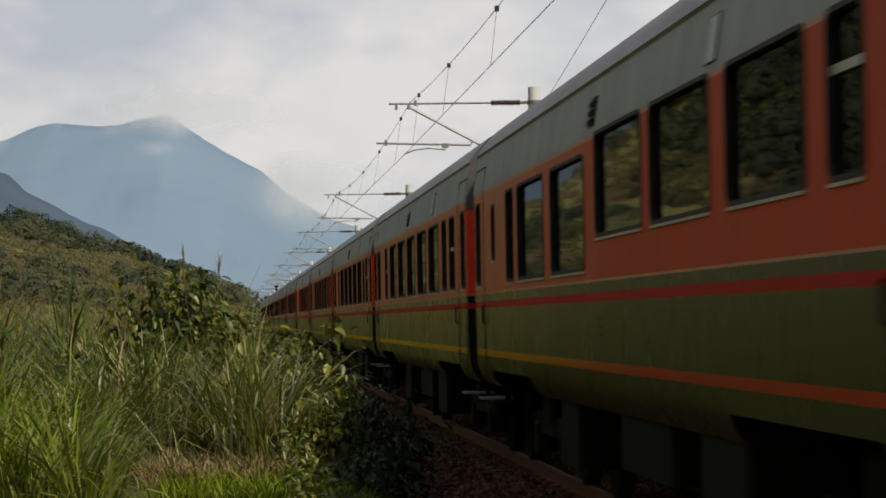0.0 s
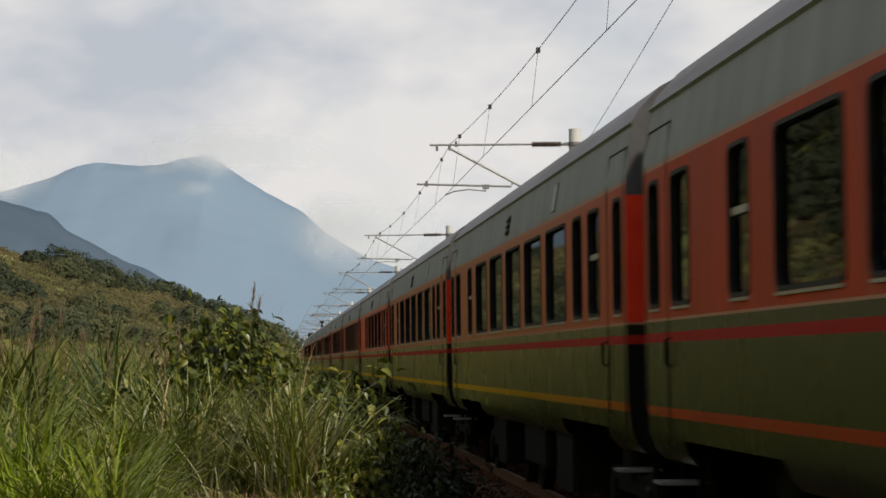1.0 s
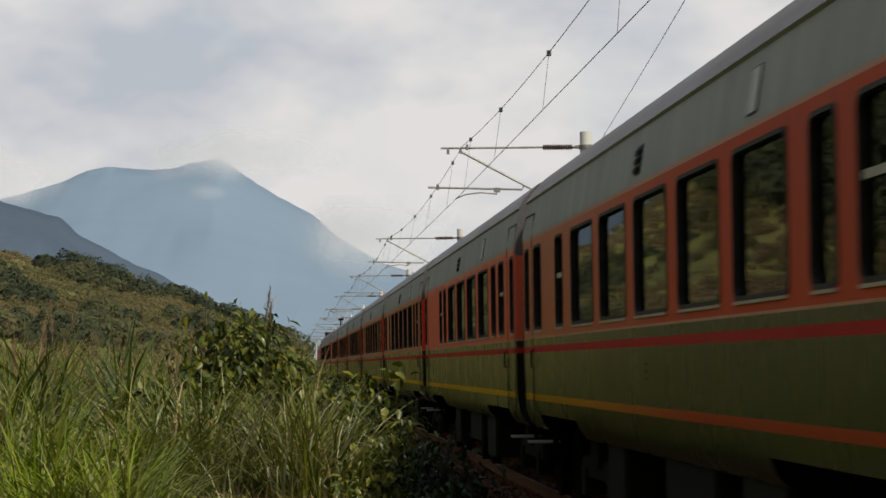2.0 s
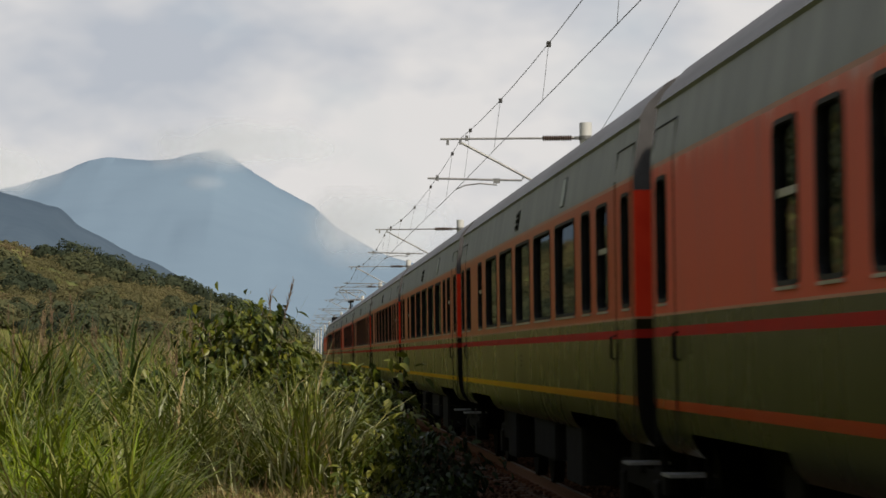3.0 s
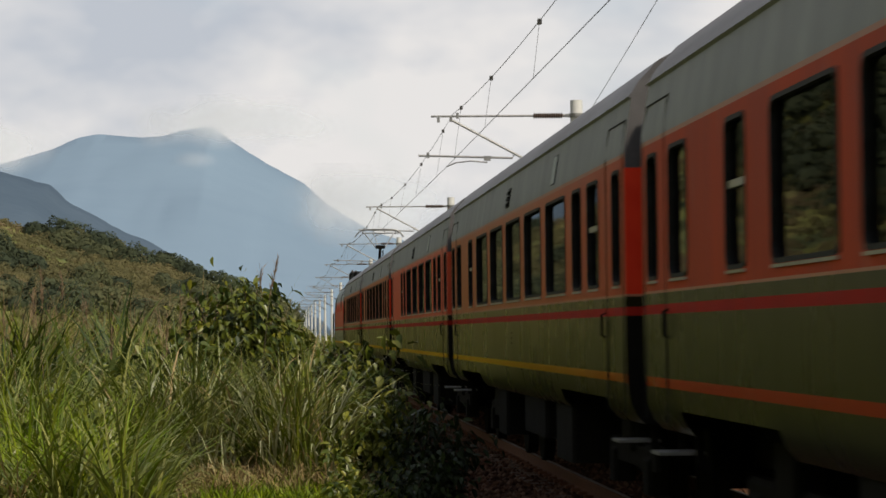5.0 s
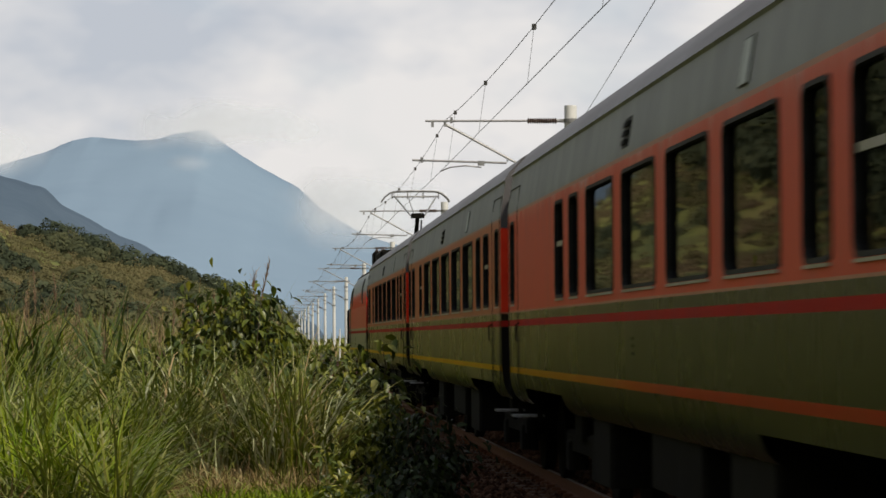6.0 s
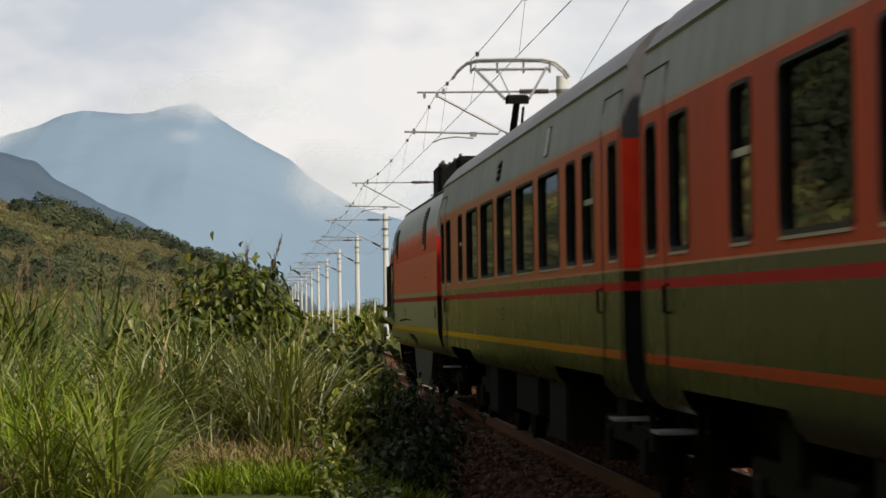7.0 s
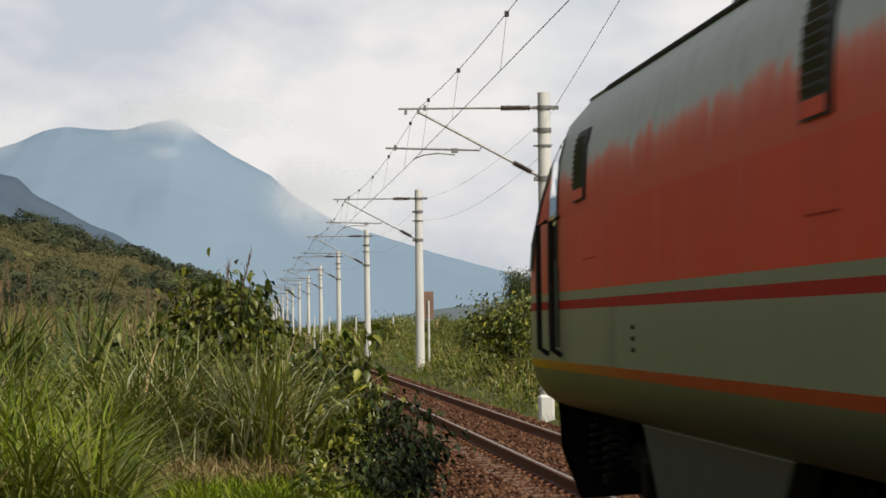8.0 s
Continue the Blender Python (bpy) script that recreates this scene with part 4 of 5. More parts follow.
def make_locomotive():
    ob = thing("electric_locomotive", "grey and red electric locomotive pushing at the end of the train", "locomotive")
    m = Mesh()
    plan = [(1.0, 0.42), (1.0, 3.0), (1.0, 6.0), (1.0, 9.0), (1.0, 11.5), (1.0, 12.6), (1.0, 13.7), (0.996, 14.7), (0.975, 15.4), (0.90, 15.9), (0.74, 16.25), (0.45, 16.5), (0.0, LOCO_LEN)]

    def ring(z, w):
        pts = []
        for k, y in plan:
            yy = y - lerp(RAKE, z) * max(0.0, y - RAKE_Y) / RAKE_L
            pts.append((-w * k, yy, z))
        return pts + [(-x, y, z) for x, y, z in pts[-2::-1]]
    for (z0, w0, mat), (z1, w1, _) in zip(LOCO, LOCO[1:]):
        m.grid([ring(z0, w0), ring(z1, w1)], mat)
        q = [(-w0, 0.42, z0), (w0, 0.42, z0), (w1, 0.42, z1), (-w1, 0.42, z1)]
        m.face(q, under_black if z0 < 1.7 else stripe_red if z0 < 2.5 else roof_dark)
    m.face([(-1.3, 0.42, 0.95), (-1.3, 14.4, 0.95), (1.3, 14.4, 0.95), (1.3, 0.42, 0.95)], under_black)
    part("body", m, ob, "grey and red painted body with a raked cab", smooth=True)

    def on_side(y, z, s, out=0.0):
        """A point of the side wall."""
        w = lerp([(a, b) for a, b, _ in LOCO], z)
        r1 = lerp(RAKE, z) / RAKE_L
        k = lerp([(b - r1 * max(0.0, b - RAKE_Y), a) for a, b in plan], min(y, LOCO_LEN))
        return (s * (w * k + out), y, z)

    for s in (-1, 1):
        for y0, y1, z0, z1 in ((2.95, 3.6, 2.38, 3.0), (11.2, 11.9, 2.40, 2.90)):
            lv = Mesh()
            lv.grid([[on_side(y, z0 + (z1 - z0) * k / 8, s, o) for y, o in ((y0, -0.01), (y0, 0.012), (y1, 0.012), (y1, -0.01))] for k in range(9)], rubber)
            louvre = part("louvre", lv, ob, "black louvred air intake")
            n = 9
            for i in range(n):
                z = z0 + 0.10 + (z1 - z0 - 0.14) * i / n
                sl2 = Mesh()
                sl2.grid([[on_side(y0 + 0.08, z, s, 0.014), on_side(y1 - 0.08, z, s, 0.014)], [on_side(y0 + 0.08, z + 0.03, s, 0.035), on_side(y1 - 0.08, z + 0.03, s, 0.035)]], case_grey)
                part("slat", sl2, louvre)
            lo = Mesh()
            lo.grid([[on_side(y0 + 0.06, z0 + 0.01, s, 0.02), on_side(y1 - 0.06, z0 + 0.01, s, 0.02)], [on_side(y0 + 0.06, z0 + 0.085, s, 0.02), on_side(y1 - 0.06, z0 + 0.085, s, 0.02)]], loco_red)
            part("cover_plate", lo, louvre)
        # cab door with its window and long dark handrails
        dr = Mesh()
        ya, yb = 12.95, 13.65
        zz = [1.95, 2.2, 2.5, 2.76, 2.95]
        dr.grid([[on_side(ya - 0.12 * (z - 1.95), z, s, 0.006), on_side(yb - 0.35 * (z - 1.95), z, s, 0.006)] for z in zz], rubber)
        door = part("cab_door", dr, ob, "cab door with a dark window")
        pn = Mesh()
        pn.grid([[on_side(ya + 0.07 - 0.12 * (z - 1.95), z, s, 0.012), on_side(yb - 0.07 - 0.35 * (z - 1.95), z, s, 0.012)] for z in (2.02, 2.2, 2.5, 2.76, 2.9)], glass)
        part("cab_window", pn, door, "dark glass")
        for y in (12.82, 13.72):
            h = Mesh()
            zs = [1.30, 1.35, 1.7, 2.0, 2.3, 2.34]
            h.tube([on_side(y, z, s, 0.0 if i in (0, 5) else 0.07) for i, z in enumerate(zs)], 0.022, rubber, 8)
            part("handrail", h, door, "long black handrail")
        # flat dark panel: the shade of a step recess that is not cut in
        rc = Mesh()
        rc.grid([[on_side(12.9, z, s, 0.005), on_side(13.65, z, s, 0.005)] for z in (1.36, 1.64, 1.8, 1.95)], rubber)
        part("door_step", rc, door, "dark panel painted for the shade of the step recess")
        # shapes on the lower side: filler plate, seam, small fittings
        for y0, y1, z0, z1 in ((0.75, 1.0, 1.40, 1.56),):
            fp = Mesh()
            fp.face([on_side(y0, z0, s, 0.006), on_side(y1, z0, s, 0.006), on_side(y1, z1, s, 0.006), on_side(y0, z1, s, 0.006)], box_grey)
            part("socket_plate", fp, ob, "small dark socket plate")
        for y in (3.2, 11.0):
            fr = Mesh()
            for a, b, c, d in ((y - 0.35, y + 0.35, 1.98, 1.99), (y - 0.35, y - 0.34, 1.98, 2.35), (y + 0.34, y + 0.35, 1.98, 2.35)):
                fr.face([on_side(a, c, s, 0.004), on_side(b, c, s, 0.004), on_side(b, d, s, 0.004), on_side(a, d, s, 0.004)], stripe_red)
            part("hatch_seam", fr, ob)
        mk = Mesh()
        for k, z in enumerate((1.36, 1.43, 1.50)):
            mk.box(min(s * 1.43, s * 1.446), max(s * 1.43, s * 1.446), 8.85, 8.97, z, z + 0.028, box_grey)
        part("marking", mk, ob, "small dark marking bars")
        sk = Mesh()
        x0, x1 = s * 1.08, s * 1.235
        pr = [(4.9, 0.90), (10.0, 0.90), (9.2, 0.34), (5.6, 0.34)]
        sk.face([(x1, y, z) for y, z in pr], case_grey)
        sk.face([(x0, y, z) for y, z in pr], case_grey)
        for (ya2, za2), (yb2, zb2) in zip(pr, pr[1:] + pr[:1]):
            sk.face([(x0, ya2, za2), (x1, ya2, za2), (x1, yb2, zb2), (x0, yb2, zb2)], case_grey)
        part("transformer_case", sk, ob, "dull grey case under the body")
        # pale strip along the case's top, painting in its lit edge
        lip = Mesh()
        lip.box(min(s * 1.20, s * 1.242), max(s * 1.20, s * 1.242), 4.9, 10.0, 0.872, 0.88, galv)
        part("case_edge", lip, ob, "pale strip for the lit edge of the case")
        gut = Mesh()
        gut.tube([(s * 1.245, y, 3.185) for y in (0.5, 4, 8, 11.4)], 0.016, rubber, 6)
        part("gutter", gut, ob)
    # black boxes added here too, against the light from the far side
    keel = Mesh()
    keel.box(-0.5, 0.5, 0.6, 14.2, 0.50, 0.93, under_black, c=0.04)
    keel.box(-1.0, 1.0, 4.9, 10.0, 0.36, 0.93, under_black, c=0.04)
    part("underframe", keel, ob, "black boxes added beneath to shut out the light beyond")
    for y in (2.9, 12.2):
        make_bogie(ob, y, springs=True)
    pl = Mesh()
    pl.grid([[(-1.25, 14.8, 0.9), (0, 15.7, 0.9), (1.25, 14.8, 0.9)], [(-1.2, 15.0, 0.5), (0, 15.9, 0.5), (1.2, 15.0, 0.5)], [(-1.1, 14.6, 0.13), (0, 15.4, 0.13), (1.1, 14.6, 0.13)]], under_black)
    pl.grid([[(-1.25, 14.75, 0.9), (0, 15.6, 0.9), (1.25, 14.75, 0.9)], [(-1.1, 14.5, 0.13), (0, 15.3, 0.13), (1.1, 14.5, 0.13)]], under_black)
    part("pilot", pl, ob, "black snowplough below the cab")
    wsn = Mesh()
    zz = [1.98, 2.2, 2.5, 2.75, 2.92]
    for s in (-1, 1):
        rows = []
        for z in zz:
            w = lerp([(a, b) for a, b, _ in LOCO], z)
            rk = lerp(RAKE, z)
            rows.append([(s * (w * k + 0.01), y - rk * (y - RAKE_Y) / RAKE_L + 0.02, z) for k, y in ((0.99, 14.95), (0.975, 15.4), (0.90, 15.9), (0.74, 16.25), (0.45, 16.5), (0.04, 16.59))])
        wsn.grid(rows, rubber)
    part("windscreen", wsn, ob, "black raked windscreen")
    fr2 = Mesh()
    fr2.tube([(0, 15.5, 0.88), (0, 16.3, 0.86)], 0.12, under_black, 10)
    fr2.box(-0.16, 0.16, 16.1, 16.45, 0.72, 0.98, under_black, c=0.03)
    part("coupler", fr2, ob, "black coupler")
    eq = [(-1.03, 1.03, 6.4, 7.6, 3.2, 3.80), (-1.0, -0.6, 2.6, 6.1, 3.2, 3.72), (0.6, 1.0, 2.6, 6.1, 3.2, 3.72), (-0.62, 0.62, 8.3, 10.4, 3.3, 3.5)]
    for a in eq:
        b = Mesh()
        b.box(*a, under_black, c=0.06)
        q = part("roof_case", b, ob, "black equipment case on the roof")
        for k in range(3):
            c2 = Mesh()
            y = a[2] + (a[3] - a[2]) * (k + 0.5) / 3
            c2.tube([(a[0] + 0.1, y, a[5]), (a[0] + 0.1, y, a[5] + 0.06)], [0.04, 0.02], porcelain, 8)
            part("bushing", c2, q)
    pg = part("pantograph", None, ob, "raised single-arm pantograph")
    z_top = WIRE_Z - 0.03
    bs = Mesh()
    bs.box(-0.5, 0.5, 3.4, 6.2, 3.46, 3.52, galv)
    for x in (-0.45, 0.45):
        for y in (3.5, 6.1):
            bs.tube([(x, y, 3.28), (x, y, 3.48)], 0.06, porcelain, 8)
    part("base", bs, pg, "steel base on insulators")
    la = Mesh()
    la.tube([(0, 5.9, 3.5), (0, 3.9, 4.6)], [0.065, 0.05], under_black, 10)
    la.tube([(0.14, 5.6, 3.5), (0.10, 4.0, 4.5)], 0.02, under_black, 6)
    la.box(-0.17, 0.17, 3.82, 3.98, 4.55, 4.68, under_black, c=0.03)
    part("lower_arm", la, pg, "dark lower arm with its knuckle")
    for x0, x1, r2 in ((-0.18, -0.55, 0.022), (0.18, 0.55, 0.022), (-0.08, -0.2, 0.012)):
        ua = Mesh()
        ua.tube([(x0, 3.9, 4.62), (x1, 4.95, z_top - 0.12)], r2, steel, 6)
        part("upper_arm", ua, pg, "thin steel strut")
    hd = Mesh()
    for y in (4.8, 5.1):
        hd.tube([(-0.88, y, z_top - 0.28), (-0.80, y, z_top - 0.16), (-0.66, y, z_top - 0.05), (-0.5, y, z_top - 0.01), (0, y, z_top), (0.5, y, z_top - 0.01),
                 (0.66, y, z_top - 0.05), (0.80, y, z_top - 0.16), (0.88, y, z_top - 0.28)], 0.022, galv, 6)
    hd.tube([(-0.6, 4.95, z_top - 0.14), (0.6, 4.95, z_top - 0.14)], 0.025, galv, 6)
    for x in (-0.6, -0.2, 0.2, 0.6):
        hd.tube([(x, 4.95, z_top - 0.2), (x, 4.95, z_top)], 0.018, galv, 6)
    part("contact_head", hd, pg, "wide contact strip with drooping horns")
    return ob


loco = make_locomotive()
plain_coach = make_coach("grey, red and olive passenger coach with dark tinted windows", STANDARD, (2, 4))
blank_coach = make_coach("grey, red and olive coach with a blank panel beside its door", BLANK, (2, 4), blank_fade)
lounge_coach = make_coach("grey, red and olive coach with a row of raised large windows", LOUNGE, (9,))
coaches, used = [], set()
for i in range(13):
    kind_of = blank_coach if i + 1 in (3, 8) else lounge_coach if i + 1 == 12 else plain_coach
    coaches.append(copy_thing(kind_of, pose(0, 0, 0)) if kind_of in used else kind_of)
    used.add(kind_of)


# ---- plants ----
rng = np.random.default_rng(21)


def blades(n, px, py, pz, length, width, lean, droop, azim, segs=5):
    """Arching ribbons as vertices and quads; all arguments are arrays of n."""
    side = np.stack([-np.sin(azim), np.cos(azim), np.zeros(n)], -1)
    twist = rng.uniform(-0.9, 0.9, n)
    fwd = np.stack([np.cos(azim), np.sin(azim), np.zeros(n)], -1)
    across = side * np.cos(twist)[:, None] + fwd * np.sin(twist)[:, None]
    p = np.stack([px, py, pz], -1)
    out = []
    for i in range(segs + 1):
        k = i / segs
        w = width * (0.55 + 0.45 * min(1, k * 4)) * (1 - k ** 2.2) + 0.0012
        out += [p - across * w[:, None] * 0.5, p + across * w[:, None] * 0.5]
        th = lean + droop * k ** 1.3
        step = (length / segs)[:, None] * (fwd * np.sin(th)[:, None] + np.array([0, 0, 1.0]) * np.cos(th)[:, None])
        p = p + step
    v = np.stack(out, 1).reshape(-1, 3)
    quad = np.array([(2 * i, 2 * i + 1, 2 * i + 3, 2 * i + 2) for i in range(segs)])
    f = (quad[None] + 2 * (segs + 1) * np.arange(n)[:, None, None]).reshape(-1, 4)
    return v, f


def gz(x, y):
    return np.array([ground_z(a, b) for a, b in zip(x, y)])


swaying = []         # what leans in the gust of the train, and how much of it


def grass_field(name, label, tufts, per, h, w, mats, share, spread=0.16, droop=1.5, segs=5, sway=0.0):
    """Tufts of arching blades: tufts is an array of x, y and a height factor; sway: the share of the gust that bends them, stand by stand."""
    if sway:
        stand = np.floor(tufts[:, 0] / 0.62).astype(int) * 100 + np.floor(tufts[:, 1] / 5.0).astype(int)
        for s in np.unique(stand):
            mine = tufts[stand == s]
            ob = grass_field(name, label, mine, per, h, w, mats, share, spread, droop, segs)
            cx, cy = mine[:, 0].mean(), mine[:, 1].mean()
            foot = Vector((cx, cy, ground_z(cx, cy)))
            ob.data.transform(Matrix.Translation(-foot))
            ob.location = foot
            swaying.append((ob, sway * rng.uniform(0.75, 1.2)))
        return None
    n = len(tufts) * per
    t = np.repeat(np.arange(len(tufts)), per)
    r = np.abs(rng.normal(0, spread, n))
    a = rng.uniform(0, 2 * np.pi, n)
    px, py = tufts[t, 0] + r * np.cos(a), tufts[t, 1] + r * np.sin(a)
    pz = gz(tufts[:, 0], tufts[:, 1])[t] - 0.03
    length = h * tufts[t, 2] * rng.uniform(0.55, 1.25, n)
    lean = np.clip(rng.normal(0.24, 0.22, n), -0.1, 0.9)
    dr = np.clip(rng.normal(droop, 0.55, n), 0.1, 2.6)
    az = a + rng.normal(0, 0.7, n)
    v, f = blades(n, px, py, pz, length, w * rng.uniform(0.6, 1.3, n), lean, dr, az, segs)
    pick = rng.choice(len(mats), len(tufts), p=share)
    own = rng.choice(len(mats), n, p=share)
    index = np.repeat(np.where(rng.random(n) < 0.55, pick[t], own), segs)
    return tagged(new(name, sheet(name, v, f, mats, index, smooth=True)), label, "grass", kind="stuff")


def scatter(n, y0, y1, x0, x1, power=1.0):
    """Points between the lines x0(y) and x1(y)."""
    y = y0 + (y1 - y0) * rng.random(n) ** power
    lo, hi = x0(y), x1(y)
    return lo + (hi - lo) * rng.random(n), y


# tall arching grass to the left of the line
x, y = scatter(430, 20, 52, lambda y: -0.105 * y - 0.5, lambda y: np.minimum(0.25, 0.3 - 0.02 * (y - 24)), 1.25)
open_patch = np.array([noise.noise((a * 0.8, b * 0.33, 14)) for a, b in zip(x, y)]) < -0.12
keep = ~((x > -0.95) & (y < 28.2)) & ~(open_patch & (y > 23.5))
x, y = x[keep], y[keep]
hh = 0.80 + 0.45 * np.clip((y - 20) / 14, 0, 1) + 0.48 * np.array([noise.noise((a * 0.7, b * 0.35, 2)) for a, b in zip(x, y)])
grass_field("tall_grass", "tall arching green grass beside the track", np.stack([x, y, hh], -1), 38, 1.45, 0.023,
            [grass_green, grass_pale, grass_dry], [0.56, 0.40, 0.04], spread=0.10, droop=1.9, sway=0.75)
x, y = scatter(900, 50, 175, lambda y: -0.11 * y - 0.8, lambda y: 0.35 + 0 * y, 1.2)
grass_field("field_grass", "green grass field below the hill", np.stack([x, y, 0.95 + 0.5 * rng.random(len(x))], -1), 22, 1.5, 0.045,
            [grass_green, grass_pale, grass_dry], [0.62, 0.20, 0.18], spread=0.4, segs=4)
# the pale tussock in front of the bush, with dead stems at its foot
x, y = scatter(85, 27.6, 30.2, lambda y: -1.05 + 0 * y, lambda y: 0.5 + 0 * y)
grass_field("pale_tussock", "pale green tussock grass with dry stems", np.stack([x, y, 0.72 + 0.3 * rng.random(85)], -1), 40, 1.6, 0.022,
            [grass_pale, grass_bleached, grass_green, grass_dry], [0.50, 0.18, 0.26, 0.06], spread=0.13, sway=0.75)
x, y = scatter(110, 26.4, 28.0, lambda y: -0.9 + 0 * y, lambda y: 0.95 + 0 * y)
grass_field("dry_grass", "dry straw-coloured grass at the foot of the tussock", np.stack([x, y, 0.3 + 0.25 * rng.random(110)], -1), 26, 0.9, 0.012,
            [grass_dry, grass_pale], [0.8, 0.2], spread=0.15, droop=1.9, segs=4)
# short green verge along the ballast
x, y = scatter(1500, 24.5, 60, lambda y: -0.6 + 0 * y, lambda y: 1.55 + 0 * y, 1.5)
grass_field("verge_grass", "short bright green weeds along the track", np.stack([x, y, 0.6 + 0.6 * rng.random(1500)], -1), 22, 0.26, 0.016,
            [grass_fresh, grass_green], [0.7, 0.3], spread=0.14, droop=1.7, segs=3)
# verge and field on the far side of the track
x, y = scatter(2000, 45, 190, lambda y: 6.8 + 0 * y, lambda y: 8.5 + 0.085 * y, 1.2)
hh = 0.25 + 0.50 * np.clip((x - 6.8) / 3.5, 0, 1) * rng.uniform(0.4, 1.3, len(x))
grass_field("far_verge_grass", "green weeds and grass beyond the masts", np.stack([x, y, hh], -1), 22, 1.35, 0.030,
            [grass_green, grass_pale, grass_dry], [0.58, 0.26, 0.16], spread=0.35, segs=4)
x, y = scatter(1500, 190, 620, lambda y: -0.03 * y, lambda y: 8 + 0.13 * y, 1.3)
keep = np.abs(x - TRACK) > 2.6
x, y = x[keep], y[keep]
grass_field("distant_grass", "distant green scrub along the plain", np.stack([x, y, 0.7 + 0.6 * rng.random(len(x))], -1), 16, 1.7, 0.13,
            [grass_green, grass_pale, grass_dry], [0.7, 0.15, 0.15], spread=0.9, segs=3)

# patches of dark broad-bladed cane, and scattered bleached blades
x, y = scatter(46, 30, 60, lambda y: -0.105 * y - 0.3, lambda y: -0.055 * y + 0.4)
grass_field("cane_grass", "dark broad-bladed cane standing in the field", np.stack([x, y, 0.9 + 0.35 * rng.random(46)], -1), 16, 1.75, 0.075,
            [cane_green, grass_green], [0.8, 0.2], spread=0.09, droop=1.2, sway=0.6)
x, y = scatter(300, 27, 48, lambda y: -0.105 * y - 0.3, lambda y: 0.5 + 0 * y)
grass_field("bleached_grass", "scattered bleached pale blades in the field", np.stack([x, y, 0.8 + 0.4 * rng.random(300)], -1), 6, 1.35, 0.022,
            [grass_bleached, grass_dry], [0.75, 0.25], spread=0.12, droop=1.9, sway=0.9)
x, y = scatter(120, 36, 75, lambda y: -0.105 * y - 0.3, lambda y: 0.0 * y - 0.3)
grass_field("brown_grass", "brownish seeding grass at the back of the field", np.stack([x, y, 0.9 + 0.4 * rng.random(120)], -1), 14, 1.75, 0.016,
            [grass_dry, plume_mat], [0.6, 0.4], spread=0.16, droop=0.7, segs=4)

# bright fresh grass nearest on the left
x, y = scatter(70, 20.5, 24.5, lambda y: -0.105 * y - 0.3, lambda y: -1.15 + 0 * y)
grass_field("fresh_grass", "bright fresh green grass along the edge of the field", np.stack([x, y, 0.75 + 0.4 * rng.random(70)], -1), 34, 1.0, 0.026,
            [grass_fresh, grass_green], [0.8, 0.2], spread=0.13, sway=0.7)

# seed heads above the field
x, y = scatter(45, 27, 70, lambda y: -0.10 * y - 0.3, lambda y: -0.4 - 0.018 * (y - 24), 1.1)
pv, pf, k0 = [], [], 0
n = len(x)
zb = gz(x, y)
stalks_v, stalks_f = blades(n, x, y, zb, rng.uniform(1.5, 2.25, n), np.full(n, 0.008), rng.normal(0.05, 0.05, n), rng.uniform(0.1, 0.35, n), rng.uniform(0, 6.28, n), 4)
tops = stalks_v.reshape(n, 10, 3)[:, 8:, :].mean(1)
m = 26
t = np.repeat(np.arange(n), m)
up = rng.uniform(-0.30, 0.02, n * m)
hv, hf = blades(n * m, tops[t, 0], tops[t, 1], tops[t, 2] + up, rng.uniform(0.06, 0.15, n * m), np.full(n * m, 0.007), rng.uniform(0.1, 0.5, n * m), rng.uniform(0.1, 0.9, n * m), rng.uniform(0, 6.28, n * m), 2)
tagged(new("seed_heads", sheet("seed_heads", np.concatenate([stalks_v, hv]), np.concatenate([stalks_f, hf + len(stalks_v)]), [plume_mat])),
       "brown feathery grass seed heads above the field", "grass", kind="stuff")

LEAF = np.array([(0, 0, 0), (0.28, 0.25, 0.06), (0.62, 0.20, 0.02), (1.0, 0, -0.22), (0.62, -0.20, 0.02), (0.28, -0.25, 0.06), (0.45, 0, -0.05)])
LEAF_F = np.array([(0, 6, 1), (1, 6, 2), (2, 6, 3), (3, 6, 4), (4, 6, 5), (5, 6, 0)])


def leaf_cloud(pos, size, az, tilt, roll):
    """Folded broad leaves as vertices and triangles."""
    n = len(pos)
    c, s = np.cos, np.sin
    l = LEAF[None] * size[:, None, None]
    x0, y0, z0 = l[..., 0], l[..., 1], l[..., 2]
    y1, z1 = y0 * c(roll)[:, None] - z0 * s(roll)[:, None], y0 * s(roll)[:, None] + z0 * c(roll)[:, None]
    x2, z2 = x0 * c(tilt)[:, None] + z1 * s(tilt)[:, None], -x0 * s(tilt)[:, None] + z1 * c(tilt)[:, None]
    x3, y3 = x2 * c(az)[:, None] - y1 * s(az)[:, None], x2 * s(az)[:, None] + y1 * c(az)[:, None]
    v = np.stack([x3, y3, z2], -1) + pos[:, None]
    f = (LEAF_F[None] + len(LEAF) * np.arange(n)[:, None, None]).reshape(-1, 3)
    return v.reshape(-1, 3), f


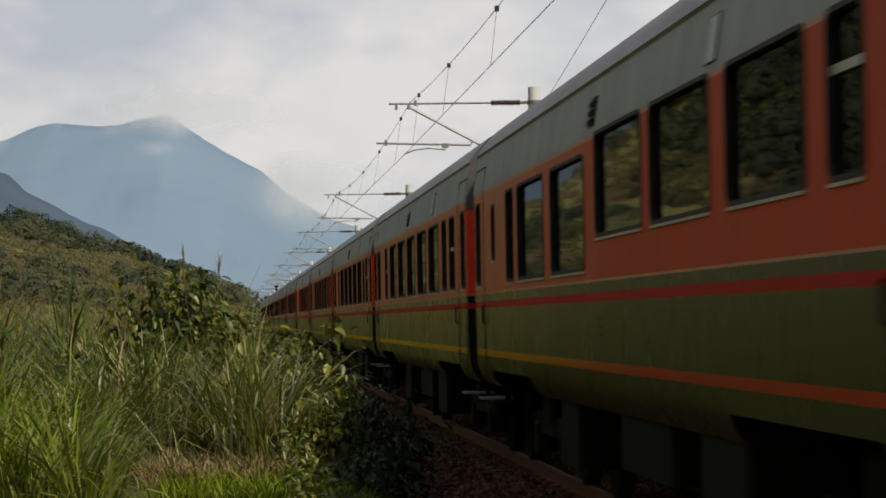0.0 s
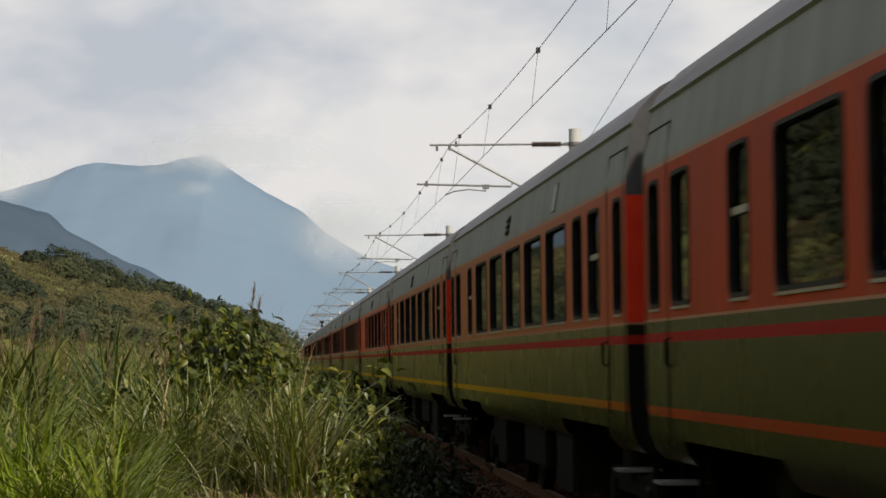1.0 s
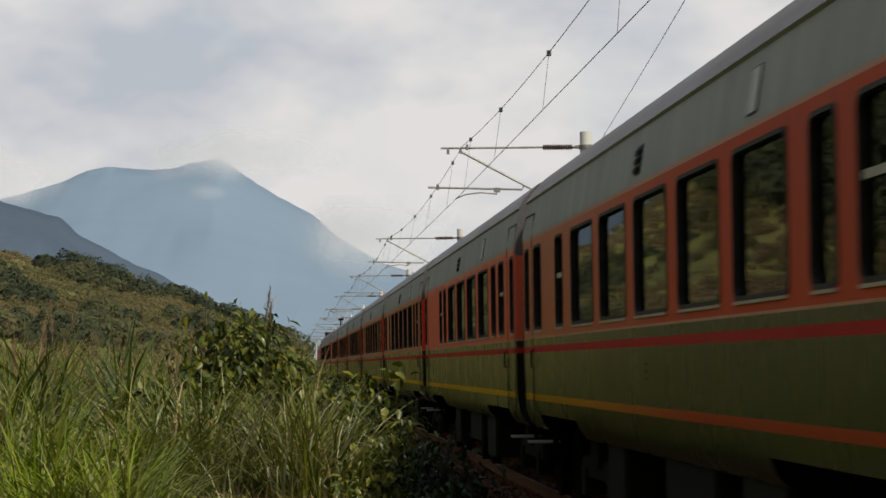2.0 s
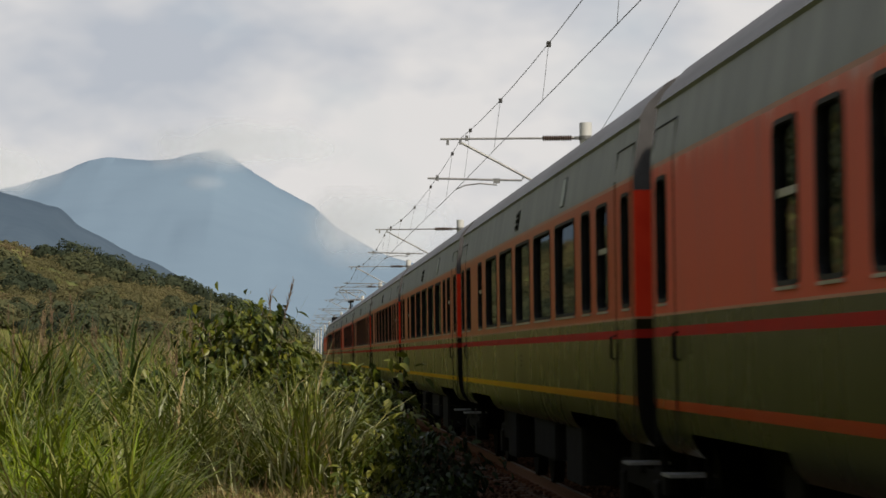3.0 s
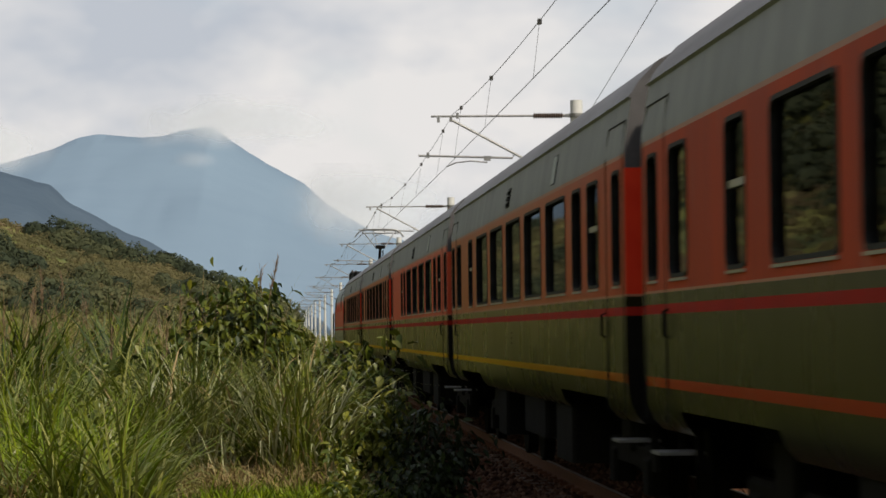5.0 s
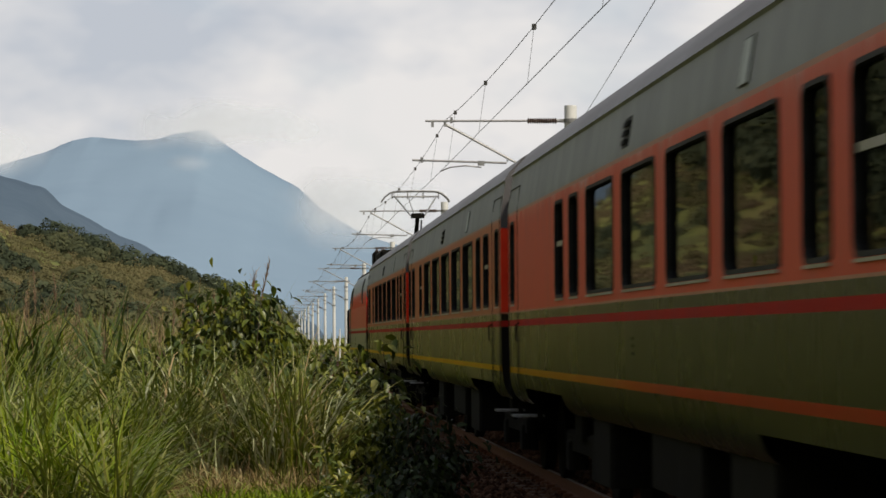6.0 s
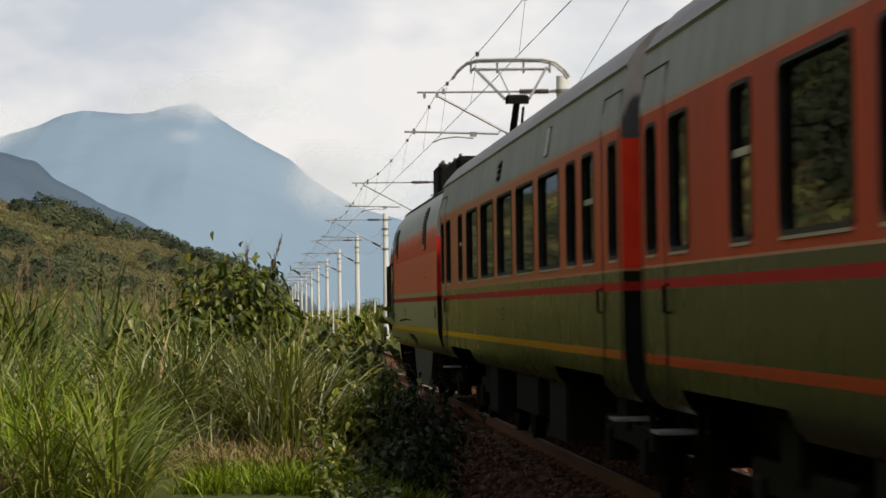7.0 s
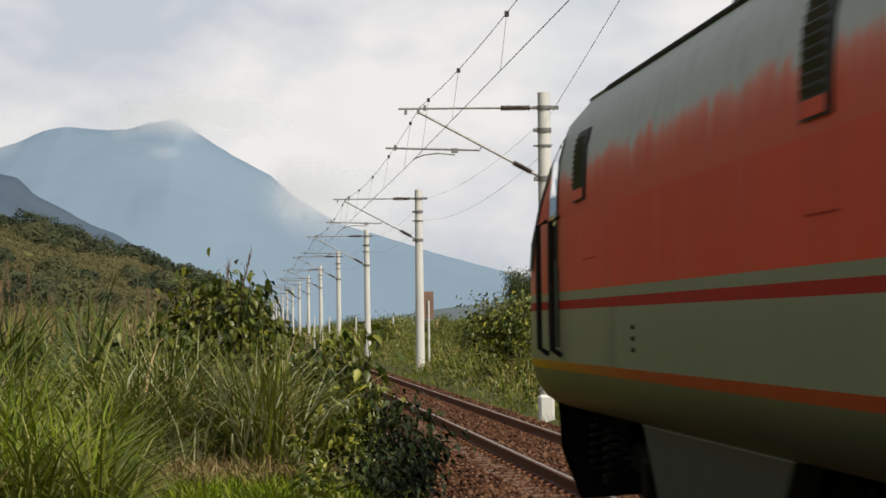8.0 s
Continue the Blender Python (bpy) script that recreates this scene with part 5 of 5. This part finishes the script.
def leafy_cover(name, label, n, y0, y1, x0, x1, size, mats, share, high, power=1.3, clear=None):
    """A tangle of creepers and weeds: leaves through the height of uneven mounds."""
    x, y = scatter(n, y0, y1, x0, x1, power)
    top = np.array([max(0.12, high * (0.62 + 0.75 * noise.noise((a * 0.9, b * 0.3, 6)) + 0.3 * noise.noise((a * 2.6, b * 0.9, 3)))) for a, b in zip(x, y)])
    edge = np.clip(np.abs(x1(y) - x) / 0.8, 0.2, 1)
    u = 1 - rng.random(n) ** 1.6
    if clear is not None:
        ok = ~clear(x, y)
        x, y, top, edge, u = x[ok], y[ok], top[ok], edge[ok], u[ok]
        n = len(x)
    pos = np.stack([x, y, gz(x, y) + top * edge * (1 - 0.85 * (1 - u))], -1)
    v, f = leaf_cloud(pos, size * rng.uniform(0.5, 1.4, n), rng.uniform(0, 6.28, n), rng.normal(0.45, 0.5, n), rng.normal(0, 0.5, n))
    kinds = rng.choice(len(mats), n, p=share)
    # low leaves take the dark tone, painting in the shade inside the mounds
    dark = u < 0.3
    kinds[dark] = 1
    return tagged(new(name, sheet(name, v, f, mats, np.repeat(kinds, len(LEAF_F)))), label, "weeds", kind="stuff")


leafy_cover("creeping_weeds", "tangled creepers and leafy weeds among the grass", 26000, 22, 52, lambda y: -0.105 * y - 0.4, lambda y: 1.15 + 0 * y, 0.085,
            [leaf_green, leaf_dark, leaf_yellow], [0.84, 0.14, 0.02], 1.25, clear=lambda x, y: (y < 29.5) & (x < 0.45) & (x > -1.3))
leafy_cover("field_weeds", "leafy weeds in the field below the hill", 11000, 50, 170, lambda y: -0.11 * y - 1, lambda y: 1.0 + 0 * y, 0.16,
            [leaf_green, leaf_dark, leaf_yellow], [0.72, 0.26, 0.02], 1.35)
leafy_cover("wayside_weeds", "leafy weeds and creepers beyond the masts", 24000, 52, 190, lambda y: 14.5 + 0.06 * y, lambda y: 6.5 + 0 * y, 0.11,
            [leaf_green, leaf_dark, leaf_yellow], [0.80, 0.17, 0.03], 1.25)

leaf_mesh = {}


def one_leaf(mat):
    if mat.name not in leaf_mesh:
        leaf_mesh[mat.name] = sheet("leaf", LEAF.copy(), LEAF_F, [mat])
    return leaf_mesh[mat.name]


def make_shrub(name, label, at, height, spread, stems, leaves, size, mats, share, single=0, lean=(0, 0), category="shrub", low=0.25, group=""):
    """A shrub of several curved stems with broad leaves; single: how many of its leaves are objects of their own."""
    ob = thing(name, label, category, group=group)
    paths = []
    for i in range(stems):
        a = rng.uniform(0, 2 * np.pi)
        reach = spread * rng.uniform(0.25, 1.0)
        hgt = height * rng.uniform(0.6, 1.0)
        pts = []
        for k in range(7):
            u = k / 6
            pts.append(Vector((reach * math.cos(a) * u ** 1.4 + lean[0] * u * u + 0.05 * rng.normal(), reach * math.sin(a) * u ** 1.4 + lean[1] * u * u + 0.05 * rng.normal(),
                               hgt * (u - 0.12 * u * u) / 0.88 - 0.05)))
        paths.append(pts)
        sm = Mesh()
        sm.tube(pts, [0.022 * (1 - 0.8 * k / 6) * (0.6 + height / 4) for k in range(7)], bark, 6)
        part("stem", sm, ob, smooth=True)
    s = rng.integers(0, stems, leaves)
    u = low + (1 - low) * rng.random(leaves) ** 0.7
    pos = np.zeros((leaves, 3))
    for i in range(leaves):
        k = min(5, int(u[i] * 6))
        pos[i] = paths[s[i]][k].lerp(paths[s[i]][k + 1], u[i] * 6 - k)
    pos += rng.normal(0, 1, (leaves, 3)) * np.array([0.17, 0.17, 0.12]) * (0.4 + spread * 0.9)
    az = np.arctan2(pos[:, 1], pos[:, 0]) + rng.normal(0, 1.0, leaves)
    sz = size * rng.uniform(0.55, 1.25, leaves)
    tilt, roll = rng.normal(0.65, 0.45, leaves), rng.normal(0, 0.45, leaves)
    order = np.argsort(pos[:, 1])
    solo, rest = order[:single], order[single:]
    kinds = rng.choice(len(mats), leaves, p=share)
    v, f = leaf_cloud(pos[rest], sz[rest], az[rest], tilt[rest], roll[rest])
    crown = part("crown", sheet("crown", v, f, mats, np.repeat(kinds[rest], len(LEAF_F))), ob)
    tagged(crown, kind="stuff")
    for i in solo:
        o = part("leaf", one_leaf(mats[kinds[i]]), ob)
        o.matrix_basis = Matrix.Translation(pos[i]) @ Matrix.Rotation(az[i], 4, "Z") @ Matrix.Rotation(tilt[i], 4, "Y") @ Matrix.Rotation(roll[i], 4, "X") @ Matrix.Scale(sz[i], 4)
    ob.location = (at[0], at[1], ground_z(*at))
    return ob


# the bush by the line and the smaller shrubs in front of it
GREENS, MIX = [leaf_green, leaf_dark, leaf_yellow], [0.72, 0.27, 0.01]
swaying.append((make_shrub("broadleaf_bush", "leafy green bush standing in the tall grass", (-0.28, 31.0), 2.2, 0.62, 16, 5200, 0.125, GREENS, MIX, 260), 1.0))
swaying.append((make_shrub("broadleaf_bush", "leafy green bush with large leaves beside the track", (0.36, 32.5), 1.75, 0.48, 12, 3200, 0.12, GREENS, [0.6, 0.39, 0.01], 120), 0.9))
swaying.append((make_shrub("broadleaf_bush", "low leafy green bush among the grass", (-0.85, 30.0), 1.6, 0.55, 12, 2400, 0.12, GREENS, [0.55, 0.44, 0.01], 60), 0.8))
swaying.append((make_shrub("young_shrub", "slender young shrub beside the ballast", (1.28, 34.0), 1.72, 0.36, 8, 640, 0.18, GREENS, [0.6, 0.36, 0.04], 80), 0.7))
swaying.append((make_shrub("weedy_shrub", "yellow-green weedy shrub by the ballast edge", (0.78, 28.4), 1.12, 0.45, 10, 900, 0.13, GREENS, [0.62, 0.22, 0.16], 60), 0.5))
swaying.append((make_shrub("weedy_shrub", "green weedy shrub by the ballast edge", (1.02, 30.2), 1.2, 0.45, 10, 950, 0.13, GREENS, [0.6, 0.36, 0.04], 60), 0.5))
swaying.append((make_shrub("dark_shrub", "dense shrub at the edge of the ballast, its leaves painted in shade", (1.55, 27.0), 1.25, 0.40, 11, 1300, 0.095, [leaf_shaded, leaf_dark], [0.85, 0.15], 120, low=0.05), 0.35))
swaying.append((make_shrub("dark_shrub", "low shrub at the edge of the ballast, its leaves painted in shade", (1.22, 25.5), 0.7, 0.4, 8, 620, 0.09, [leaf_shaded, leaf_dark], [0.75, 0.25], 60, low=0.05), 0.3))

# shrubs beyond the masts and further up the line
base_a = make_shrub("wayside_shrub", "green leafy shrub beyond the masts", (9.2, 84.0), 1.9, 1.0, 12, 2600, 0.11, GREENS, [0.68, 0.29, 0.03], group="shrubs beyond the masts")
base_b = make_shrub("wayside_shrub", "yellow-green shrub beyond the masts", (10.4, 98.0), 1.6, 1.2, 12, 2400, 0.11, GREENS, [0.64, 0.16, 0.20], group="shrubs beyond the masts")
spots = random.Random(5)
for i in range(60):
    y = 72 + 190 * (i / 46) ** 1.2
    x = 8.4 + spots.uniform(0, 0.055 * y)
    sc = spots.uniform(0.7, 1.4)
    o = copy_thing(spots.choice((base_a, base_b)), pose(0, 0, 0))
    o.scale = (sc * 1.15, sc * 1.15, sc)
    o.location, o.rotation_euler = (x, y, ground_z(x, y)), (0, 0, spots.uniform(0, 6.28))
for x, y, sc in ((0.4, 60, 0.9), (0.8, 74, 0.8), (-0.6, 52, 0.9), (-1.6, 66, 0.8), (0.6, 95, 0.9), (-3.0, 85, 0.9), (0.2, 120, 1.0), (-5.5, 100, 1.0), (-2.0, 140, 1.1), (-8, 130, 1.1), (-13, 150, 1.2)):
    o = copy_thing(spots.choice((base_a, base_b)), pose(0, 0, 0))
    o.scale = (sc, sc, sc)
    o.location, o.rotation_euler = (x, y, ground_z(x, y)), (0, 0, spots.uniform(0, 6.28))
make_shrub("small_tree", "round grey-green tree beyond the track", (29.6, 300.0), 7.3, 2.6, 18, 6000, 0.26, [leaf_dark, leaf_green], [0.8, 0.2], category="tree", low=0.4)
make_shrub("small_tree", "round dark tree at the foot of the hill", (-4.6, 322.0), 7.2, 2.8, 18, 6000, 0.27, [leaf_dark, leaf_green], [0.7, 0.3], category="tree", low=0.3)

# a tall plume that waves above the bush
plume = thing("grass_plume", "tall dark grass plume waving above the bush", "grass")
pm = Mesh()
pm.tube([(0, 0, 0), (0.02, 0, 1.0), (0.05, 0, 2.0)], [0.005, 0.004, 0.003], bark, 5)
part("stalk", pm, plume)
n = 80
u = rng.random(n)
v, f = blades(n, 0.05 + 0.06 * u, rng.normal(0, 0.01, n), 1.95 + 0.40 * u, rng.uniform(0.05, 0.12, n), np.full(n, 0.008), rng.uniform(0, 0.4, n), rng.uniform(0, 0.6, n), rng.uniform(0, 6.28, n), 2)
part("seed_head", sheet("seed_head", v, f, [plume_mat]), plume)
plume.location = (-0.25, 30.0, ground_z(-0.25, 30.0))

# small white flowers in the verge
fl = Mesh()
for k in range(5):
    a = 2 * math.pi * k / 5
    fl.face([(0, 0, 0), (0.012 * math.cos(a - 0.5), 0.012 * math.sin(a - 0.5), 0.005), (0.02 * math.cos(a), 0.02 * math.sin(a), 0.004), (0.012 * math.cos(a + 0.5), 0.012 * math.sin(a + 0.5), 0.005)], concrete)
fl.tube([(0, 0, 0), (0, 0, -0.2)], 0.003, grass_green, 4)
flower = None
for i in range(22):
    fx, fy = spots.uniform(0.3, 1.2), spots.uniform(24.5, 31)
    if flower is None:
        flower = thing("daisy", "small white flower in the verge", "flower", fl, group="flowers in the verge")
        flower.location = (fx, fy, ground_z(fx, fy) + 0.2)
    else:
        copy_thing(flower, pose(fx, fy, ground_z(fx, fy) + 0.2, spots.uniform(-40, 10), 0, 0))

# the wooded hillside: many small crowns of leaf clumps
QUAD = np.array([(-0.5, -0.4, 0), (0.5, -0.5, 0.1), (0.45, 0.5, 0), (-0.4, 0.45, 0.1)])


soft_normals = np.zeros((0, 3))


def quad_cloud(pos, size, out):
    """Small randomly turned leaf clumps, for foliage far away."""
    n = len(pos)
    a = out + rng.normal(0, 0.35, (n, 3))
    a[:, 2] += 0.35
    a /= np.linalg.norm(a, axis=1)[:, None]
    b = np.cross(a, rng.normal(0, 1, (n, 3)))
    b /= np.linalg.norm(b, axis=1)[:, None]
    c = np.cross(a, b)
    q = QUAD[None] * size[:, None, None]
    global soft_normals
    soft_normals = np.repeat(out * 0.8 + a * 0.35 + np.array([0, 0, 0.25]), 4, axis=0)
    v = pos[:, None] + q[..., 0:1] * b[:, None] + q[..., 1:2] * c[:, None] + q[..., 2:3] * a[:, None]
    return v.reshape(-1, 3), (np.arange(4)[None] + 4 * np.arange(n)[:, None])


def foliage(name, label, category, clumps, mat):
    """Clumps of leaves that take the light as the rounded crowns which they make up."""
    me = sheet(name, *clumps, [mat], smooth=True)
    if len(me.vertices) == len(soft_normals):
        way = soft_normals / np.linalg.norm(soft_normals, axis=1)[:, None]
        me.attributes.new("custom_normal", "FLOAT_VECTOR", "POINT").data.foreach_set("vector", np.ascontiguousarray(way, dtype=np.float32).ravel())
    return tagged(new(name, me), label, category, kind="stuff")


def hill_crowns(count, r0, r1, per, size, grove, lo=-160, hi=7, low=0.0):
    """Crowns gathered in groves: grove is the noise level above which they stand."""
    out = []
    while len(out) < count:
        a, k = random.uniform(lo, hi), low + (1 - low) * random.random() ** 0.8
        x, y = a * 0.430, 430 - 210 * (1 - k)
        if noise.noise((x * 0.06, y * 0.028, 11)) + random.uniform(-0.25, 0.25) > grove:
            out.append((x, y, (lerp(HILL, a) * 0.430 + 1.55) * k ** 0.8, r0 + (r1 - r0) * random.random() ** 1.8))
    c = np.array(out)
    t = np.repeat(np.arange(count), per)
    d = rng.normal(0, 1, (count * per, 3))
    d /= np.linalg.norm(d, axis=1)[:, None]
    d[:, 2] = np.abs(d[:, 2]) * 1.1 - 0.3
    lump = 1 + 0.22 * np.sin(d[:, 0] * 5 + t) * np.cos(d[:, 1] * 4 + 2 * t)
    pos = c[t, :3] + d * (c[t, 3] * rng.uniform(0.8, 1.05, count * per) * lump)[:, None] * np.array([1.1, 1.1, 0.95])
    pos[:, 2] += c[t, 3] * 0.45
    return quad_cloud(pos, size * rng.uniform(0.6, 1.4, count * per), d)


foliage("hillside_woods", "olive-green groves of trees on the hillside", "woods", hill_crowns(80, 1.0, 2.6, 850, 0.24, 0.27), hill_leaf)
foliage("hillside_scrub", "yellow-green scrub and grass on the hillside", "scrub", hill_crowns(3600, 0.35, 1.0, 105, 0.18, -0.6), hill_scrub)
foliage("crest_trees", "dark trees along the crest of the hillside", "woods", hill_crowns(22, 1.4, 3.0, 900, 0.26, -0.1, -125, -2, 0.94), hill_tree)
foliage("hillside_trees", "dark groves of trees on the hillside", "woods", hill_crowns(44, 1.2, 2.8, 800, 0.26, 0.22, -125, 3, 0.1), hill_tree)
# out of view: woods added so that the train windows mirror something dark
foliage("unseen_woods", "unseen dense dark woods added to darken the window reflections", "woods", hill_crowns(900, 2.0, 4.2, 130, 0.8, -0.5, -420, -128), hill_tree)

# pale posts far up the line
pm = Mesh()
pm.tube([(0, 0, -0.4), (0, 0, 2.2)], [0.07, 0.055], concrete, 8)
post = thing("concrete_post", "thin pale concrete post in the far scrub", "post", pm, group="posts in the far scrub")
post.location = (6.9, 225.0, 0)
for x, y in ((5.9, 232.0), (8.9, 222.0), (11.6, 218.0), (13.8, 230.0)):
    copy_thing(post, pose(x, y, 0))

# weeds that creep over the ballast's edge
x, y = scatter(130, 26, 80, lambda y: 1.5 + 0 * y, lambda y: 2.7 + 0 * y, 1.2)
grass_field("ballast_weeds", "thin weeds growing in the ballast", np.stack([x, y, 0.4 + 0.5 * rng.random(130)], -1), 14, 0.22, 0.010,
            [grass_green, grass_dry], [0.6, 0.4], spread=0.10, droop=1.5, segs=3)
x, y = scatter(80, 45, 120, lambda y: 5.9 + 0 * y, lambda y: 6.6 + 0 * y, 1.2)
grass_field("shoulder_weeds", "low weeds along the far shoulder of the ballast", np.stack([x, y, 0.5 + 0.6 * rng.random(80)], -1), 22, 0.34, 0.014,
            [grass_green, grass_pale], [0.7, 0.3], spread=0.16, droop=1.5, segs=3)


# ---- what moves ----
# where the joint between the locomotive and the last coach stands
JOINT = [(0.0, 246.15), (1.0, 216.55), (1.5, 201.85), (3.5, 142.42), (4.5, 112.75), (6.5, 53.01), (7.0, 37.92), (7.5, 23.05), (8.0, 8.32)]
# how far the gust of the train leans the bushes from the track, in degrees
LEAN = [(0.0, 15), (0.5, 12), (1.0, 11), (1.5, 9), (2.2, 10), (3.0, 7), (3.5, 6), (4.0, 7), (4.5, 5), (5.3, 6), (6.0, 4), (6.5, 4), (7.0, 2), (7.5, 1), (8.0, -2)]


def motions():
    for k, ob in enumerate([loco] + coaches):
        off = 0.0 if k == 0 else -PITCH * k + GAP / 2
        walk(ob, [(t, pose(TRACK, y + off, 0)) for t, y in JOINT])
    for k, (ob, share) in enumerate(swaying):
        p = ob.location.copy()
        walk(ob, [(t, pose(*p, 2.0 * share * math.sin(t * 5.1 + k), -a * share, 0)) for t, a in LEAN])
    p = plume.location.copy()
    walk(plume, [(t, pose(*p, 0, a, 0)) for t, a in ((0, -9), (0.5, -3), (1.0, -1), (1.5, 8), (2.2, -2), (3.0, 6), (3.5, 0), (4.0, -4), (4.5, -1), (5.3, 6), (6.0, 4), (6.5, 6), (7.0, 9), (7.5, 5), (8.0, 6))])


motions()
